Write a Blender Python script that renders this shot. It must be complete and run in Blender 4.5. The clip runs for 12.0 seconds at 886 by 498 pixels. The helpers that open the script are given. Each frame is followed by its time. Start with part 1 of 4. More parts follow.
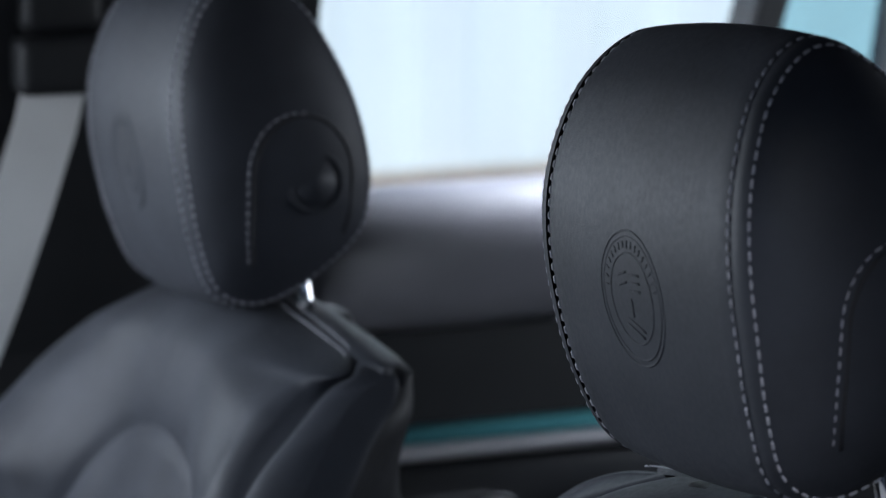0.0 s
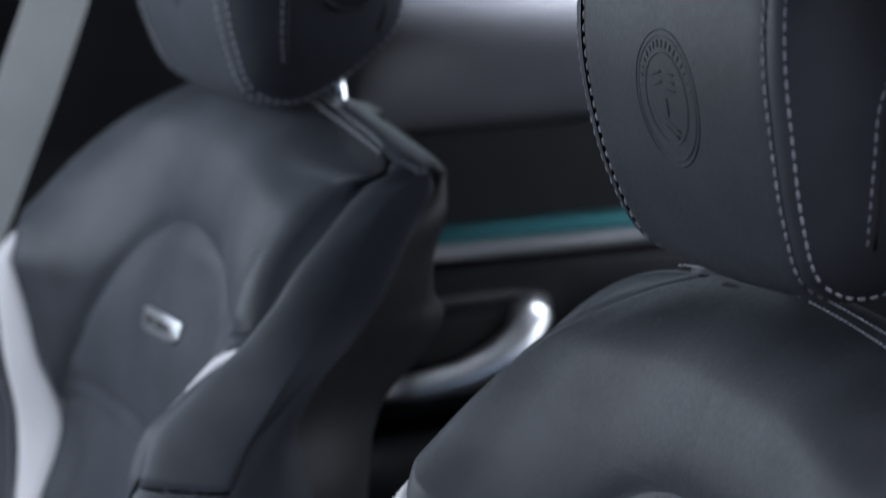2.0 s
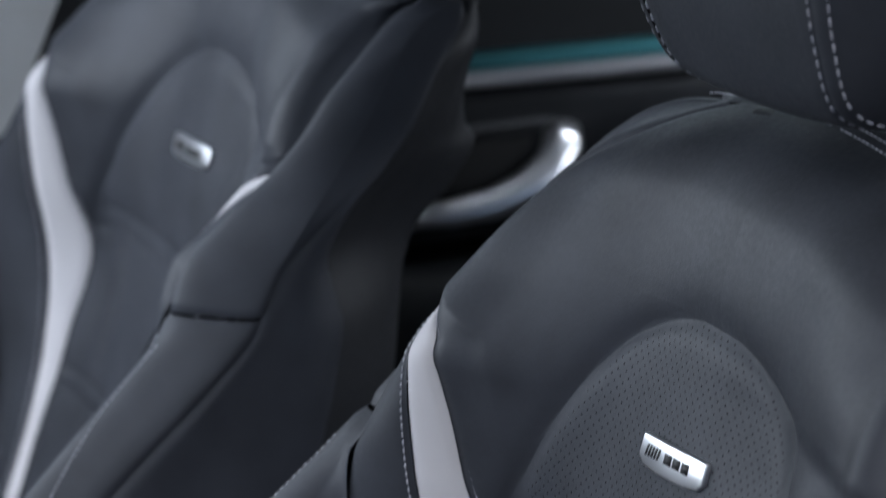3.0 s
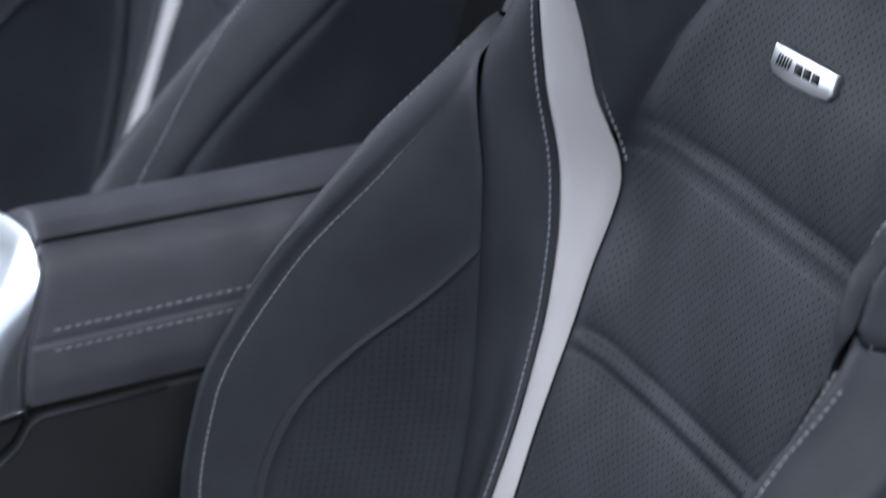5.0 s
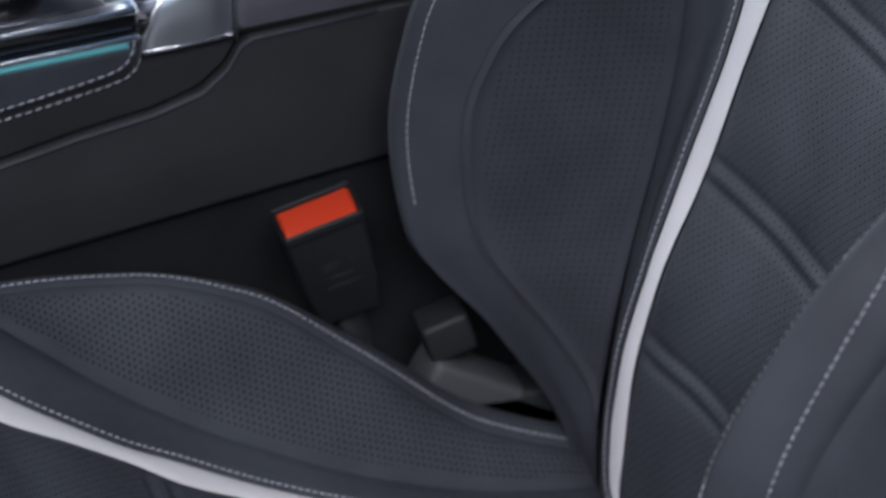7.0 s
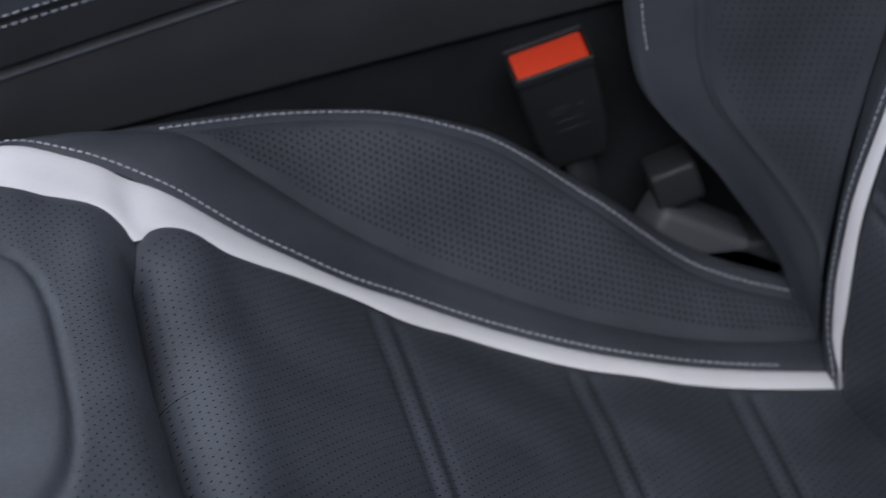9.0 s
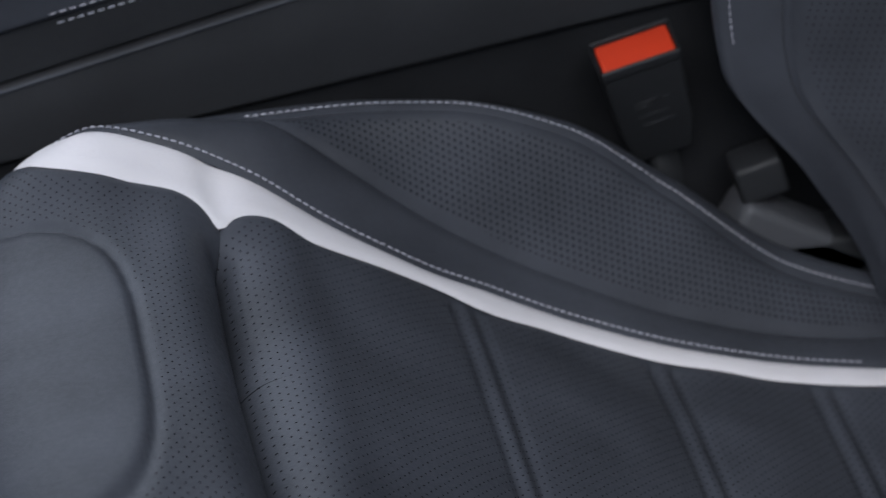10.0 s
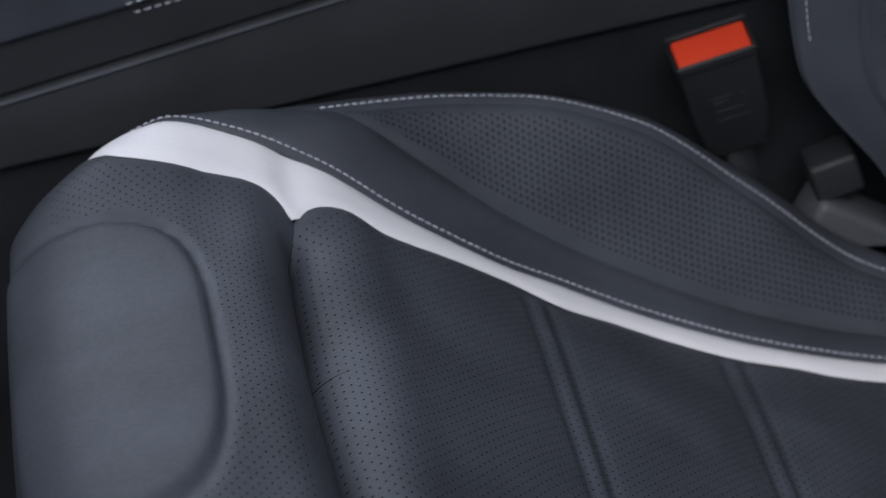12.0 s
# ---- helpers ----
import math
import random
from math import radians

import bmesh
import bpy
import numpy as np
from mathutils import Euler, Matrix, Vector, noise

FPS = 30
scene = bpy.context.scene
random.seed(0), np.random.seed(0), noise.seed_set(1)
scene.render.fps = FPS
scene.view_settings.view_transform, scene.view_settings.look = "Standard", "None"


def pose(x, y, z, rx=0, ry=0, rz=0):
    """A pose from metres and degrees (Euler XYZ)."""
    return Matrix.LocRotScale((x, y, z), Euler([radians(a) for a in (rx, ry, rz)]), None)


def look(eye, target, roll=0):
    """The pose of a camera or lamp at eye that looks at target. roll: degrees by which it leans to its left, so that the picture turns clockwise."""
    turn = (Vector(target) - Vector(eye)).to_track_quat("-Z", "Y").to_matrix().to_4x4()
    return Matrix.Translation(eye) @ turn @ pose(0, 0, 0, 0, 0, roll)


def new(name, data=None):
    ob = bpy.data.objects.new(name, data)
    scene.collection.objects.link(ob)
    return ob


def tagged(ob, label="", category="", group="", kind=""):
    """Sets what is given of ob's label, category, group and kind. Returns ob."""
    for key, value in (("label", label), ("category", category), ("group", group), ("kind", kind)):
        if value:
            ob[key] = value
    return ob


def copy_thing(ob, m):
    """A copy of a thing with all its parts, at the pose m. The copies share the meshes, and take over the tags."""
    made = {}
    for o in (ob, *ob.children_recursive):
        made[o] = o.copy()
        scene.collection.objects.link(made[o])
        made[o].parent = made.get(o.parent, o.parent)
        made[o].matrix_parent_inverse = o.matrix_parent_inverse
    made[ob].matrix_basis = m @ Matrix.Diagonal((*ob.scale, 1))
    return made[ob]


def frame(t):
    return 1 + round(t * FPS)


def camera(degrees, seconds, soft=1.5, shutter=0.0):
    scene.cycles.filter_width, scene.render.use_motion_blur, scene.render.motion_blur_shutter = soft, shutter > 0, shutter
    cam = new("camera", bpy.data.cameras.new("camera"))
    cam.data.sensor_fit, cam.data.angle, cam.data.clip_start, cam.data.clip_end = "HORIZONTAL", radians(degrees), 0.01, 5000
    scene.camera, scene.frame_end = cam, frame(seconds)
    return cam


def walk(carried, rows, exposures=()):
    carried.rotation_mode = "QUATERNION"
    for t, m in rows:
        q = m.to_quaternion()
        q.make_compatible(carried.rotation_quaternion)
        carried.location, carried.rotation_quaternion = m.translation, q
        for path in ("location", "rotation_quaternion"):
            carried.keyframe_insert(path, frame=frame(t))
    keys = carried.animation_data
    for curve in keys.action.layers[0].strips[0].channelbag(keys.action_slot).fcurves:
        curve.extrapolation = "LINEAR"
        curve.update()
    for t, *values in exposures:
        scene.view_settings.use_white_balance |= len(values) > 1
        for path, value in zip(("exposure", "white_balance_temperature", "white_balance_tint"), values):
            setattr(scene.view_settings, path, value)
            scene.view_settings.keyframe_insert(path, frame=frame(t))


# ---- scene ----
# World: x runs to the car's tail, y across the car away from the open door, z up from the ground.
EYE = (0.0, 0.0, 1.45)
cam = camera(14.0, 12.0, soft=1.2, shutter=0.5)
cam.data.dof.use_dof = True
cam.data.dof.focus_distance = 1.85
cam.data.dof.aperture_fstop = 8.5

# A tripod head: seconds, heading towards the tail, tilt (degrees).
PATH = [
    (0.0, 22.700, -9.924),
    (0.5, 22.648, -10.177),
    (1.0, 22.540, -10.839),
    (1.5, 22.347, -11.833),
    (2.0, 22.144, -13.112),
    (2.5, 21.905, -14.473),
    (2.7, 21.797, -15.024),
    (4.3, 20.602, -19.713),
    (4.5, 20.308, -20.349),
    (5.0, 19.455, -22.113),
    (5.5, 18.615, -23.829),
    (6.0, 17.748, -25.495),
    (6.5, 16.882, -26.836),
    (7.0, 15.801, -27.992),
    (7.5, 14.761, -28.863),
    (7.7, 14.323, -29.179),
    (9.3, 11.157, -30.551),
    (9.5, 10.849, -30.558),
    (10.0, 10.127, -30.617),
    (10.5, 9.555, -30.672),
    (11.0, 9.139, -30.693),
    (11.5, 8.900, -30.716),
    (12.0, 8.773, -30.726),
]
walk(cam, [(t, pose(*EYE, 90 + tilt, 0, -heading)) for t, heading, tilt in PATH])

# ---- light ----
world = bpy.data.worlds.new("sky")
scene.world = world
world.use_nodes = True
wn = world.node_tree.nodes
sky = wn.new("ShaderNodeTexSky")
sky.sky_type = "NISHITA"
sky.sun_disc = False
sky.sun_elevation = radians(42)
sky.sun_rotation = radians(250)
wn["Background"].inputs["Strength"].default_value = 0.085
world.node_tree.links.new(sky.outputs["Color"], wn["Background"].inputs["Color"])

sun = new("sun", bpy.data.lights.new("sun", "SUN"))
sun.data.energy, sun.data.angle, sun.data.color = 1.6, radians(40), (0.95, 0.97, 1.0)
sun.matrix_world = look((-0.60, -3.0, 3.2), (0.0, 0.0, 0.0))
scene.view_settings.exposure = 0.84

# The sky's light through the windscreen.
screen = new("windscreen_light", bpy.data.lights.new("windscreen_light", "AREA"))
screen.data.shape, screen.data.size, screen.data.size_y = "RECTANGLE", 0.8, 0.7
screen.data.energy, screen.data.color = 1.9, (0.80, 0.89, 1.0)
screen.matrix_world = look((-0.45, 2.30, 1.22), (0.66, 2.22, 0.80))
screen.data.spread = radians(80)
# The same through the far front door's window.
pane = new("door_window_light", bpy.data.lights.new("door_window_light", "AREA"))
pane.data.shape, pane.data.size, pane.data.size_y = "RECTANGLE", 0.95, 0.33
pane.data.energy, pane.data.color = 3.4, (0.80, 0.88, 1.0)
pane.matrix_world = look((-0.06, 2.62, 1.16), (0.46, 2.02, 0.66))
# Through the far rear door's window.
rear_pane = new("rear_window_light", bpy.data.lights.new("rear_window_light", "AREA"))
rear_pane.data.shape, rear_pane.data.size, rear_pane.data.size_y = "RECTANGLE", 0.75, 0.18
rear_pane.data.energy, rear_pane.data.color = 3.4, (0.80, 0.88, 1.0)
rear_pane.matrix_world = look((1.45, 2.60, 1.285), (1.40, 2.46, 0.80))
rear_pane.data.spread = radians(100)
# Added fill lamp at the unseen rear screen, to brighten the far sill.
back = new("rear_fill_light", bpy.data.lights.new("rear_fill_light", "AREA"))
back.data.shape, back.data.size, back.data.size_y = "RECTANGLE", 1.1, 0.35
back.data.energy, back.data.color = 5.0, (0.82, 0.89, 1.0)
back.matrix_world = look((2.15, 1.95, 1.22), (1.10, 2.55, 0.97))


# ---- materials ----
def mat(name, base, rough=0.5, metal=0.0, spec=0.5):
    m = bpy.data.materials.new(name)
    m.use_nodes = True
    b = m.node_tree.nodes["Principled BSDF"]
    b.inputs["Base Color"].default_value = (*base, 1)
    b.inputs["Roughness"].default_value = rough
    b.inputs["Metallic"].default_value = metal
    b.inputs["Specular IOR Level"].default_value = spec
    return m


def node(m, kind, **values):
    n = m.node_tree.nodes.new(kind)
    for key, value in values.items():
        n.inputs[key].default_value = value
    return n


def link(m, a, b):
    m.node_tree.links.new(a, b)


def math_node(m, op, a, b=None):
    n = m.node_tree.nodes.new("ShaderNodeMath")
    n.operation = op
    for i, v in enumerate((a, b)):
        if v is None:
            continue
        if isinstance(v, (int, float)):
            n.inputs[i].default_value = v
        else:
            link(m, v, n.inputs[i])
    return n.outputs[0]


def grained(name, base, rough, grain=900.0, depth=0.2, spec=0.30, spread=0.25, cloud=14.0, holes=None):
    """Leather, plastic or cloth: pebbled relief, uneven colour and gloss; holes = (pitch, radius, stagger) punched by the panel's own UV."""
    m = mat(name, base, rough, 0, spec)
    b = m.node_tree.nodes["Principled BSDF"]
    co = m.node_tree.nodes.new("ShaderNodeTexCoord").outputs["Object"]
    big = node(m, "ShaderNodeTexNoise", Scale=cloud, Detail=4.0)
    fine = node(m, "ShaderNodeTexVoronoi", Scale=grain)
    mid = node(m, "ShaderNodeTexNoise", Scale=grain * 0.35, Detail=3.0)
    for n in (big, fine, mid):
        link(m, co, n.inputs["Vector"])
    ramp = node(m, "ShaderNodeMapRange", **{"From Min": 0.3, "From Max": 0.7, "To Min": 1 - spread, "To Max": 1 + spread})
    link(m, big.outputs["Fac"], ramp.inputs["Value"])
    shade = math_node(m, "MULTIPLY", ramp.outputs[0], 1.0)
    height = math_node(m, "ADD", math_node(m, "MULTIPLY", fine.outputs["Distance"], 0.8), mid.outputs["Fac"])
    if holes:
        pitch, radius, stagger = holes
        uv = m.node_tree.nodes.new("ShaderNodeUVMap").outputs[0]
        dots = None
        for shift in ((0.0, 0.5) if stagger else (0.0,)):
            sc = m.node_tree.nodes.new("ShaderNodeVectorMath")
            sc.operation = "MULTIPLY_ADD"
            link(m, uv, sc.inputs[0])
            sc.inputs[1].default_value = (1 / pitch, 1 / pitch, 0)
            sc.inputs[2].default_value = (shift, shift, 0)
            fr = m.node_tree.nodes.new("ShaderNodeVectorMath")
            fr.operation = "FRACTION"
            link(m, sc.outputs[0], fr.inputs[0])
            ds = m.node_tree.nodes.new("ShaderNodeVectorMath")
            ds.operation = "DISTANCE"
            link(m, fr.outputs[0], ds.inputs[0])
            ds.inputs[1].default_value = (0.5, 0.5, 0)
            edge = node(m, "ShaderNodeMapRange", **{"From Min": radius / pitch * 0.75, "From Max": radius / pitch * 1.25, "To Min": 1.0, "To Max": 0.0})
            link(m, ds.outputs["Value"], edge.inputs["Value"])
            dots = edge.outputs[0] if dots is None else math_node(m, "MAXIMUM", dots, edge.outputs[0])
        at = m.node_tree.nodes.new("ShaderNodeAttribute")
        at.attribute_name = "rim"
        inside = math_node(m, "GREATER_THAN", at.outputs["Fac"], 0.008)
        dots = math_node(m, "MULTIPLY", dots, inside)
        shade = math_node(m, "MULTIPLY", shade, math_node(m, "SUBTRACT", 1.0, math_node(m, "MULTIPLY", dots, 0.82)))
        height = math_node(m, "SUBTRACT", height, math_node(m, "MULTIPLY", dots, 3.0))
        gloss = math_node(m, "MULTIPLY", math_node(m, "SUBTRACT", 1.0, dots), spec)
        link(m, gloss, b.inputs["Specular IOR Level"])
    mix = m.node_tree.nodes.new("ShaderNodeVectorMath")
    mix.operation = "SCALE"
    mix.inputs[0].default_value = base
    link(m, shade, mix.inputs["Scale"])
    link(m, mix.outputs[0], b.inputs["Base Color"])
    rr = node(m, "ShaderNodeMapRange", **{"From Min": 0.3, "From Max": 0.7, "To Min": rough - 0.06, "To Max": rough + 0.06})
    link(m, mid.outputs["Fac"], rr.inputs["Value"])
    link(m, rr.outputs[0], b.inputs["Roughness"])
    bump = node(m, "ShaderNodeBump", Strength=depth, Distance=0.0004)
    link(m, height, bump.inputs["Height"])
    link(m, bump.outputs[0], b.inputs["Normal"])
    return m


LEATHER_BASE = (0.0405, 0.0440, 0.0540)
leather = grained("charcoal_leather", LEATHER_BASE, 0.55, spec=0.32)
leather_perf = grained("perforated_leather", LEATHER_BASE, 0.55, spec=0.32, holes=(0.0043, 0.00078, False))
leather_dots = grained("dotted_leather", LEATHER_BASE, 0.55, spec=0.32, holes=(0.0046, 0.00048, False))
leather_fine = grained("fine_perforated_leather", LEATHER_BASE, 0.55, spec=0.32, holes=(0.0066, 0.00054, True))
white_suede = grained("pale_grey_suede", (0.62, 0.60, 0.62), 0.85, grain=1500, depth=0.35, spec=0.2, spread=0.05)
thread = mat("pale_thread", (0.43, 0.43, 0.48), 0.7)
thread_dark = mat("dark_thread", (0.03, 0.03, 0.035), 0.7)
black_plastic = grained("black_grained_plastic", (0.018, 0.019, 0.021), 0.5, grain=700, depth=0.3, spread=0.15)
grey_plastic = grained("grey_grained_plastic", (0.062, 0.064, 0.071), 0.48, grain=500, depth=0.8, spread=0.1)
soft_plastic = grained("soft_touch_plastic", (0.026, 0.027, 0.030), 0.55, grain=800, depth=0.35, spread=0.15)
carpet = grained("black_carpet", (0.012, 0.0125, 0.014), 0.95, grain=420, depth=0.9, spec=0.1, spread=0.3)
chrome = mat("satin_chrome", (0.82, 0.83, 0.86), 0.3, 1.0)
bright_chrome = mat("bright_chrome", (0.85, 0.86, 0.88), 0.08, 1.0)
# Grey metal for a black tray: the bright reflection is in the colour.
tray_reflection = mat("tray_reflection_grey", (0.36, 0.35, 0.38), 0.22, 1.0)
piano = mat("piano_black", (0.006, 0.006, 0.007), 0.06)
red_plastic = grained("red_plastic", (0.52, 0.040, 0.014), 0.35, grain=300, depth=0.05, spread=0.05)
# Near-black that stands for the shade inside seams, gaps and recesses.
gap_shade = mat("gap_shade_black", (0.004, 0.004, 0.004), 0.9)
belt_cloth = grained("pale_grey_webbing", (0.72, 0.72, 0.71), 0.8, grain=900, depth=0.5, spec=0.2, spread=0.06)
# Sill leather lightened: part of the window's sheen sits in the base colour.
sheen_sill = grained("sheen_lightened_leather", (0.15, 0.147, 0.165), 0.42, grain=800, depth=0.2, spec=0.6, spread=0.1)
headlining = grained("grey_headlining", (0.10, 0.10, 0.11), 0.9, grain=900, depth=0.3, spec=0.1)
arm_leather = grained("lavender_grey_leather", (0.112, 0.111, 0.131), 0.42)
teal_trim = mat("teal_light_strip", (0.10, 0.36, 0.39), 0.3)
silver_trim = mat("silver_trim", (0.48, 0.48, 0.50), 0.4, 0.25)


# ---- shaping helpers ----
def smooth_curve(xs, ys):
    """A smooth function through the given stations."""
    xs, ys = np.array(xs, float), np.array(ys, float)
    step = np.diff(xs)
    slope = np.diff(ys) / step
    tan = np.empty(len(xs))
    tan[0], tan[-1] = slope[0], slope[-1]
    for i in range(1, len(xs) - 1):
        a, b = slope[i - 1], slope[i]
        tan[i] = 0.0 if a * b <= 0 else 3 * (step[i - 1] + step[i]) / ((2 * step[i] + step[i - 1]) / a + (step[i] + 2 * step[i - 1]) / b)

    def at(x):
        x = np.clip(np.asarray(x, float), xs[0], xs[-1])
        i = np.clip(np.searchsorted(xs, x, side="right") - 1, 0, len(xs) - 2)
        h, u = step[i], (x - xs[i]) / step[i]
        return (ys[i] * (1 + 2 * u) * (1 - u) ** 2 + tan[i] * h * u * (1 - u) ** 2
                + ys[i + 1] * u * u * (3 - 2 * u) + tan[i + 1] * h * u * u * (u - 1))
    return at


def catmull(stations, values, s):
    """values: one array per station, interpolated smoothly at the array s."""
    st, val = np.array(stations, float), np.array(values, float)
    tan = np.gradient(val, st, axis=0)
    i = np.clip(np.searchsorted(st, s, side="right") - 1, 0, len(st) - 2)
    h = st[i + 1] - st[i]
    u = (s - st[i]) / h
    k = np.arange(val.shape[1]) if val.shape[1] == len(s) else np.zeros(len(s), int)
    return (val[i, k] * (1 + 2 * u) * (1 - u) ** 2 + tan[i, k] * h * u * (1 - u) ** 2
            + val[i + 1, k] * u * u * (3 - 2 * u) + tan[i + 1, k] * h * u * u * (u - 1))


def part(name, bm, material, parent, label="", smooth=True):
    me = bpy.data.meshes.new(name)
    bm.to_mesh(me)
    bm.free()
    if smooth:
        for p in me.polygons:
            p.use_smooth = True
    me.materials.append(material)
    ob = new(name, me)
    if parent is not None:
        ob.parent = parent
    if label:
        ob["label"] = label
    return ob


def thing(name, at, label, category, group="", kind=""):
    ob = new(name)
    ob.location = at
    ob.empty_display_size = 0.05
    return tagged(ob, label, category, group, kind)


def data_part(name, verts, faces, material, parent, label="", smooth=True, uv=None, rim=None):
    me = bpy.data.meshes.new(name)
    me.from_pydata([tuple(v) for v in verts], [], [tuple(f) for f in faces])
    if uv is not None:
        layer = me.uv_layers.new(name="UVMap")
        idx = np.empty(len(me.loops), int)
        me.loops.foreach_get("vertex_index", idx)
        layer.data.foreach_set("uv", np.asarray(uv, float)[idx].ravel())
    if rim is not None:
        me.attributes.new("rim", "FLOAT", "POINT").data.foreach_set("value", np.asarray(rim, float))
    if smooth:
        me.polygons.foreach_set("use_smooth", [True] * len(me.polygons))
    me.materials.append(material)
    ob = new(name, me)
    if parent is not None:
        ob.parent = parent
    if label:
        ob["label"] = label
    return ob


def normals_of(surface, v, s, inner):
    e = 1e-4
    n = np.cross(surface(v, s + e) - surface(v, s - e), surface(v + e, s) - surface(v - e, s))
    n /= np.linalg.norm(n, axis=1)[:, None] + 1e-12
    flip = np.sum(n * (surface(v, s) - np.array(inner)), axis=1)
    return n * (1 if np.mean(flip) >= 0 else -1), np.mean(flip) >= 0


def to_side(p, side):
    """Mirrors points to the door side, where the insert is a little wider and the shoulder squarer."""
    p = np.array(p, float)
    if side < 0:
        y = np.abs(p[:, 1])
        high = np.clip((p[:, 2] + SEAT_BASE[2] - 0.60) / 0.12, 0, 1)
        zw = p[:, 2] + SEAT_BASE[2]
        p[:, 0] += DOOR_SET(zw) * DOOR_SET_AT(y) + DOOR_CREST(zw) * DOOR_CREST_AT(y)
        q = np.clip((zw - 0.84) / 0.08, 0, 1)
        q = q * q * (3 - 2 * q)
        front, rear = B_WIDE(zw), B_WIDE_DOOR(zw)
        r = np.clip((y / (0.262 * front) - 0.25) / 0.75, 0, 1)
        y = y * (1 + q * (1.02 * rear / front - 1) * r * r * (3 - 2 * r))
        lim = 0.276 * rear + (1 - q) * 0.03
        y = np.where(q > 0, -0.007 * np.log(np.exp(-y / 0.007) + np.exp(-lim / 0.007)), y)
        p[:, 1] = -(y + (0.028 - 0.014 * high) * smooth_curve([0, 0.04, 0.08, 0.155, 0.18, 0.21, 0.25, 0.4], [0, 0.05, 0.33, 1, 0.8, 0.35, 0, 0])(y))
    return p


class Patch:
    """One padded panel: a grid between two seams on a smooth body, sunk along the edges where it is sewn."""

    def __init__(self):
        self.verts, self.faces, self.uv, self.rim, self.count = [], [], [], [], 0

    def add(self, surface, vs, lo, hi, nu, inner, side=1, sink="lrtb", depth=0.004, width=0.006, relief=None, ease=True, puff=0.0, deep=(), mask=None):
        vs = np.array(vs, float)
        u = np.linspace(0, 1, nu)
        if ease:
            u = 0.6 * u + 0.4 * (0.5 - 0.5 * np.cos(np.pi * u))
        V = np.repeat(vs[:, None], nu, 1)
        lo_v, hi_v = lo(vs), hi(vs)
        S = lo_v[:, None] + (hi_v - lo_v)[:, None] * u[None, :]
        P = surface(V.ravel(), S.ravel())
        n, _ = normals_of(surface, V.ravel(), S.ravel(), inner)
        G = P.reshape(len(vs), nu, 3)
        across = np.concatenate([np.zeros((len(vs), 1)), np.cumsum(np.linalg.norm(np.diff(G, axis=1), axis=2), 1)], 1)
        along = np.concatenate([np.zeros((1, nu)), np.cumsum(np.linalg.norm(np.diff(G, axis=0), axis=2), 0)], 0)
        far = np.full(G.shape[:2], 1.0)
        d = np.zeros(G.shape[:2])
        for key, a in (("l", across), ("r", across[:, -1:] - across), ("b", along), ("t", along[-1:, :] - along)):
            if key in sink:
                d = np.maximum(d, np.exp(-(a / width) ** 1.5))
                far = np.minimum(far, a)
        off = -depth * d + puff * (1 - np.exp(-far / 0.018))
        for key, a in (("b", along), ("t", along[-1:, :] - along)):
            if key in deep:
                off = off + 0.004 * np.exp(-((a - 0.034) / 0.018) ** 2) - (0.016 * np.exp(-a / 0.006) + 0.012 * np.exp(-(a / 0.016) ** 1.4)) * (0.12 + 0.88 * np.clip((across[:, -1:] - across) / 0.03, 0, 1))
        if mask is not None:
            far = far * mask(V, S)
        if relief is not None:
            off = off + relief(V, S)
        P = P + n * off.ravel()[:, None]
        P = to_side(P, side)
        base = self.count
        idx = base + np.arange(len(vs) * nu).reshape(len(vs), nu)
        quads = np.stack([idx[:-1, :-1], idx[:-1, 1:], idx[1:, 1:], idx[1:, :-1]], -1).reshape(-1, 4)
        # face the way the outward normal points
        a, b, c = P[quads[:, 0] - base], P[quads[:, 1] - base], P[quads[:, 3] - base]
        fn = np.cross(b - a, c - a)
        on = n[quads[:, 0] - base] * (np.array([1, -1, 1]) if side < 0 else 1)
        if np.sum(fn * on) < 0:
            quads = quads[:, ::-1]
        self.verts.append(P), self.faces.append(quads), self.rim.append(far.ravel())
        self.uv.append(np.stack([(lo_v[:, None] + across).ravel(), np.repeat(along[:, :1], nu, 1).ravel()], 1))
        self.count += len(P)
        return self

    def make(self, name, material, parent, label=""):
        return data_part(name, np.concatenate(self.verts), np.concatenate(self.faces), material, parent, label,
                         True, np.concatenate(self.uv), np.concatenate(self.rim))


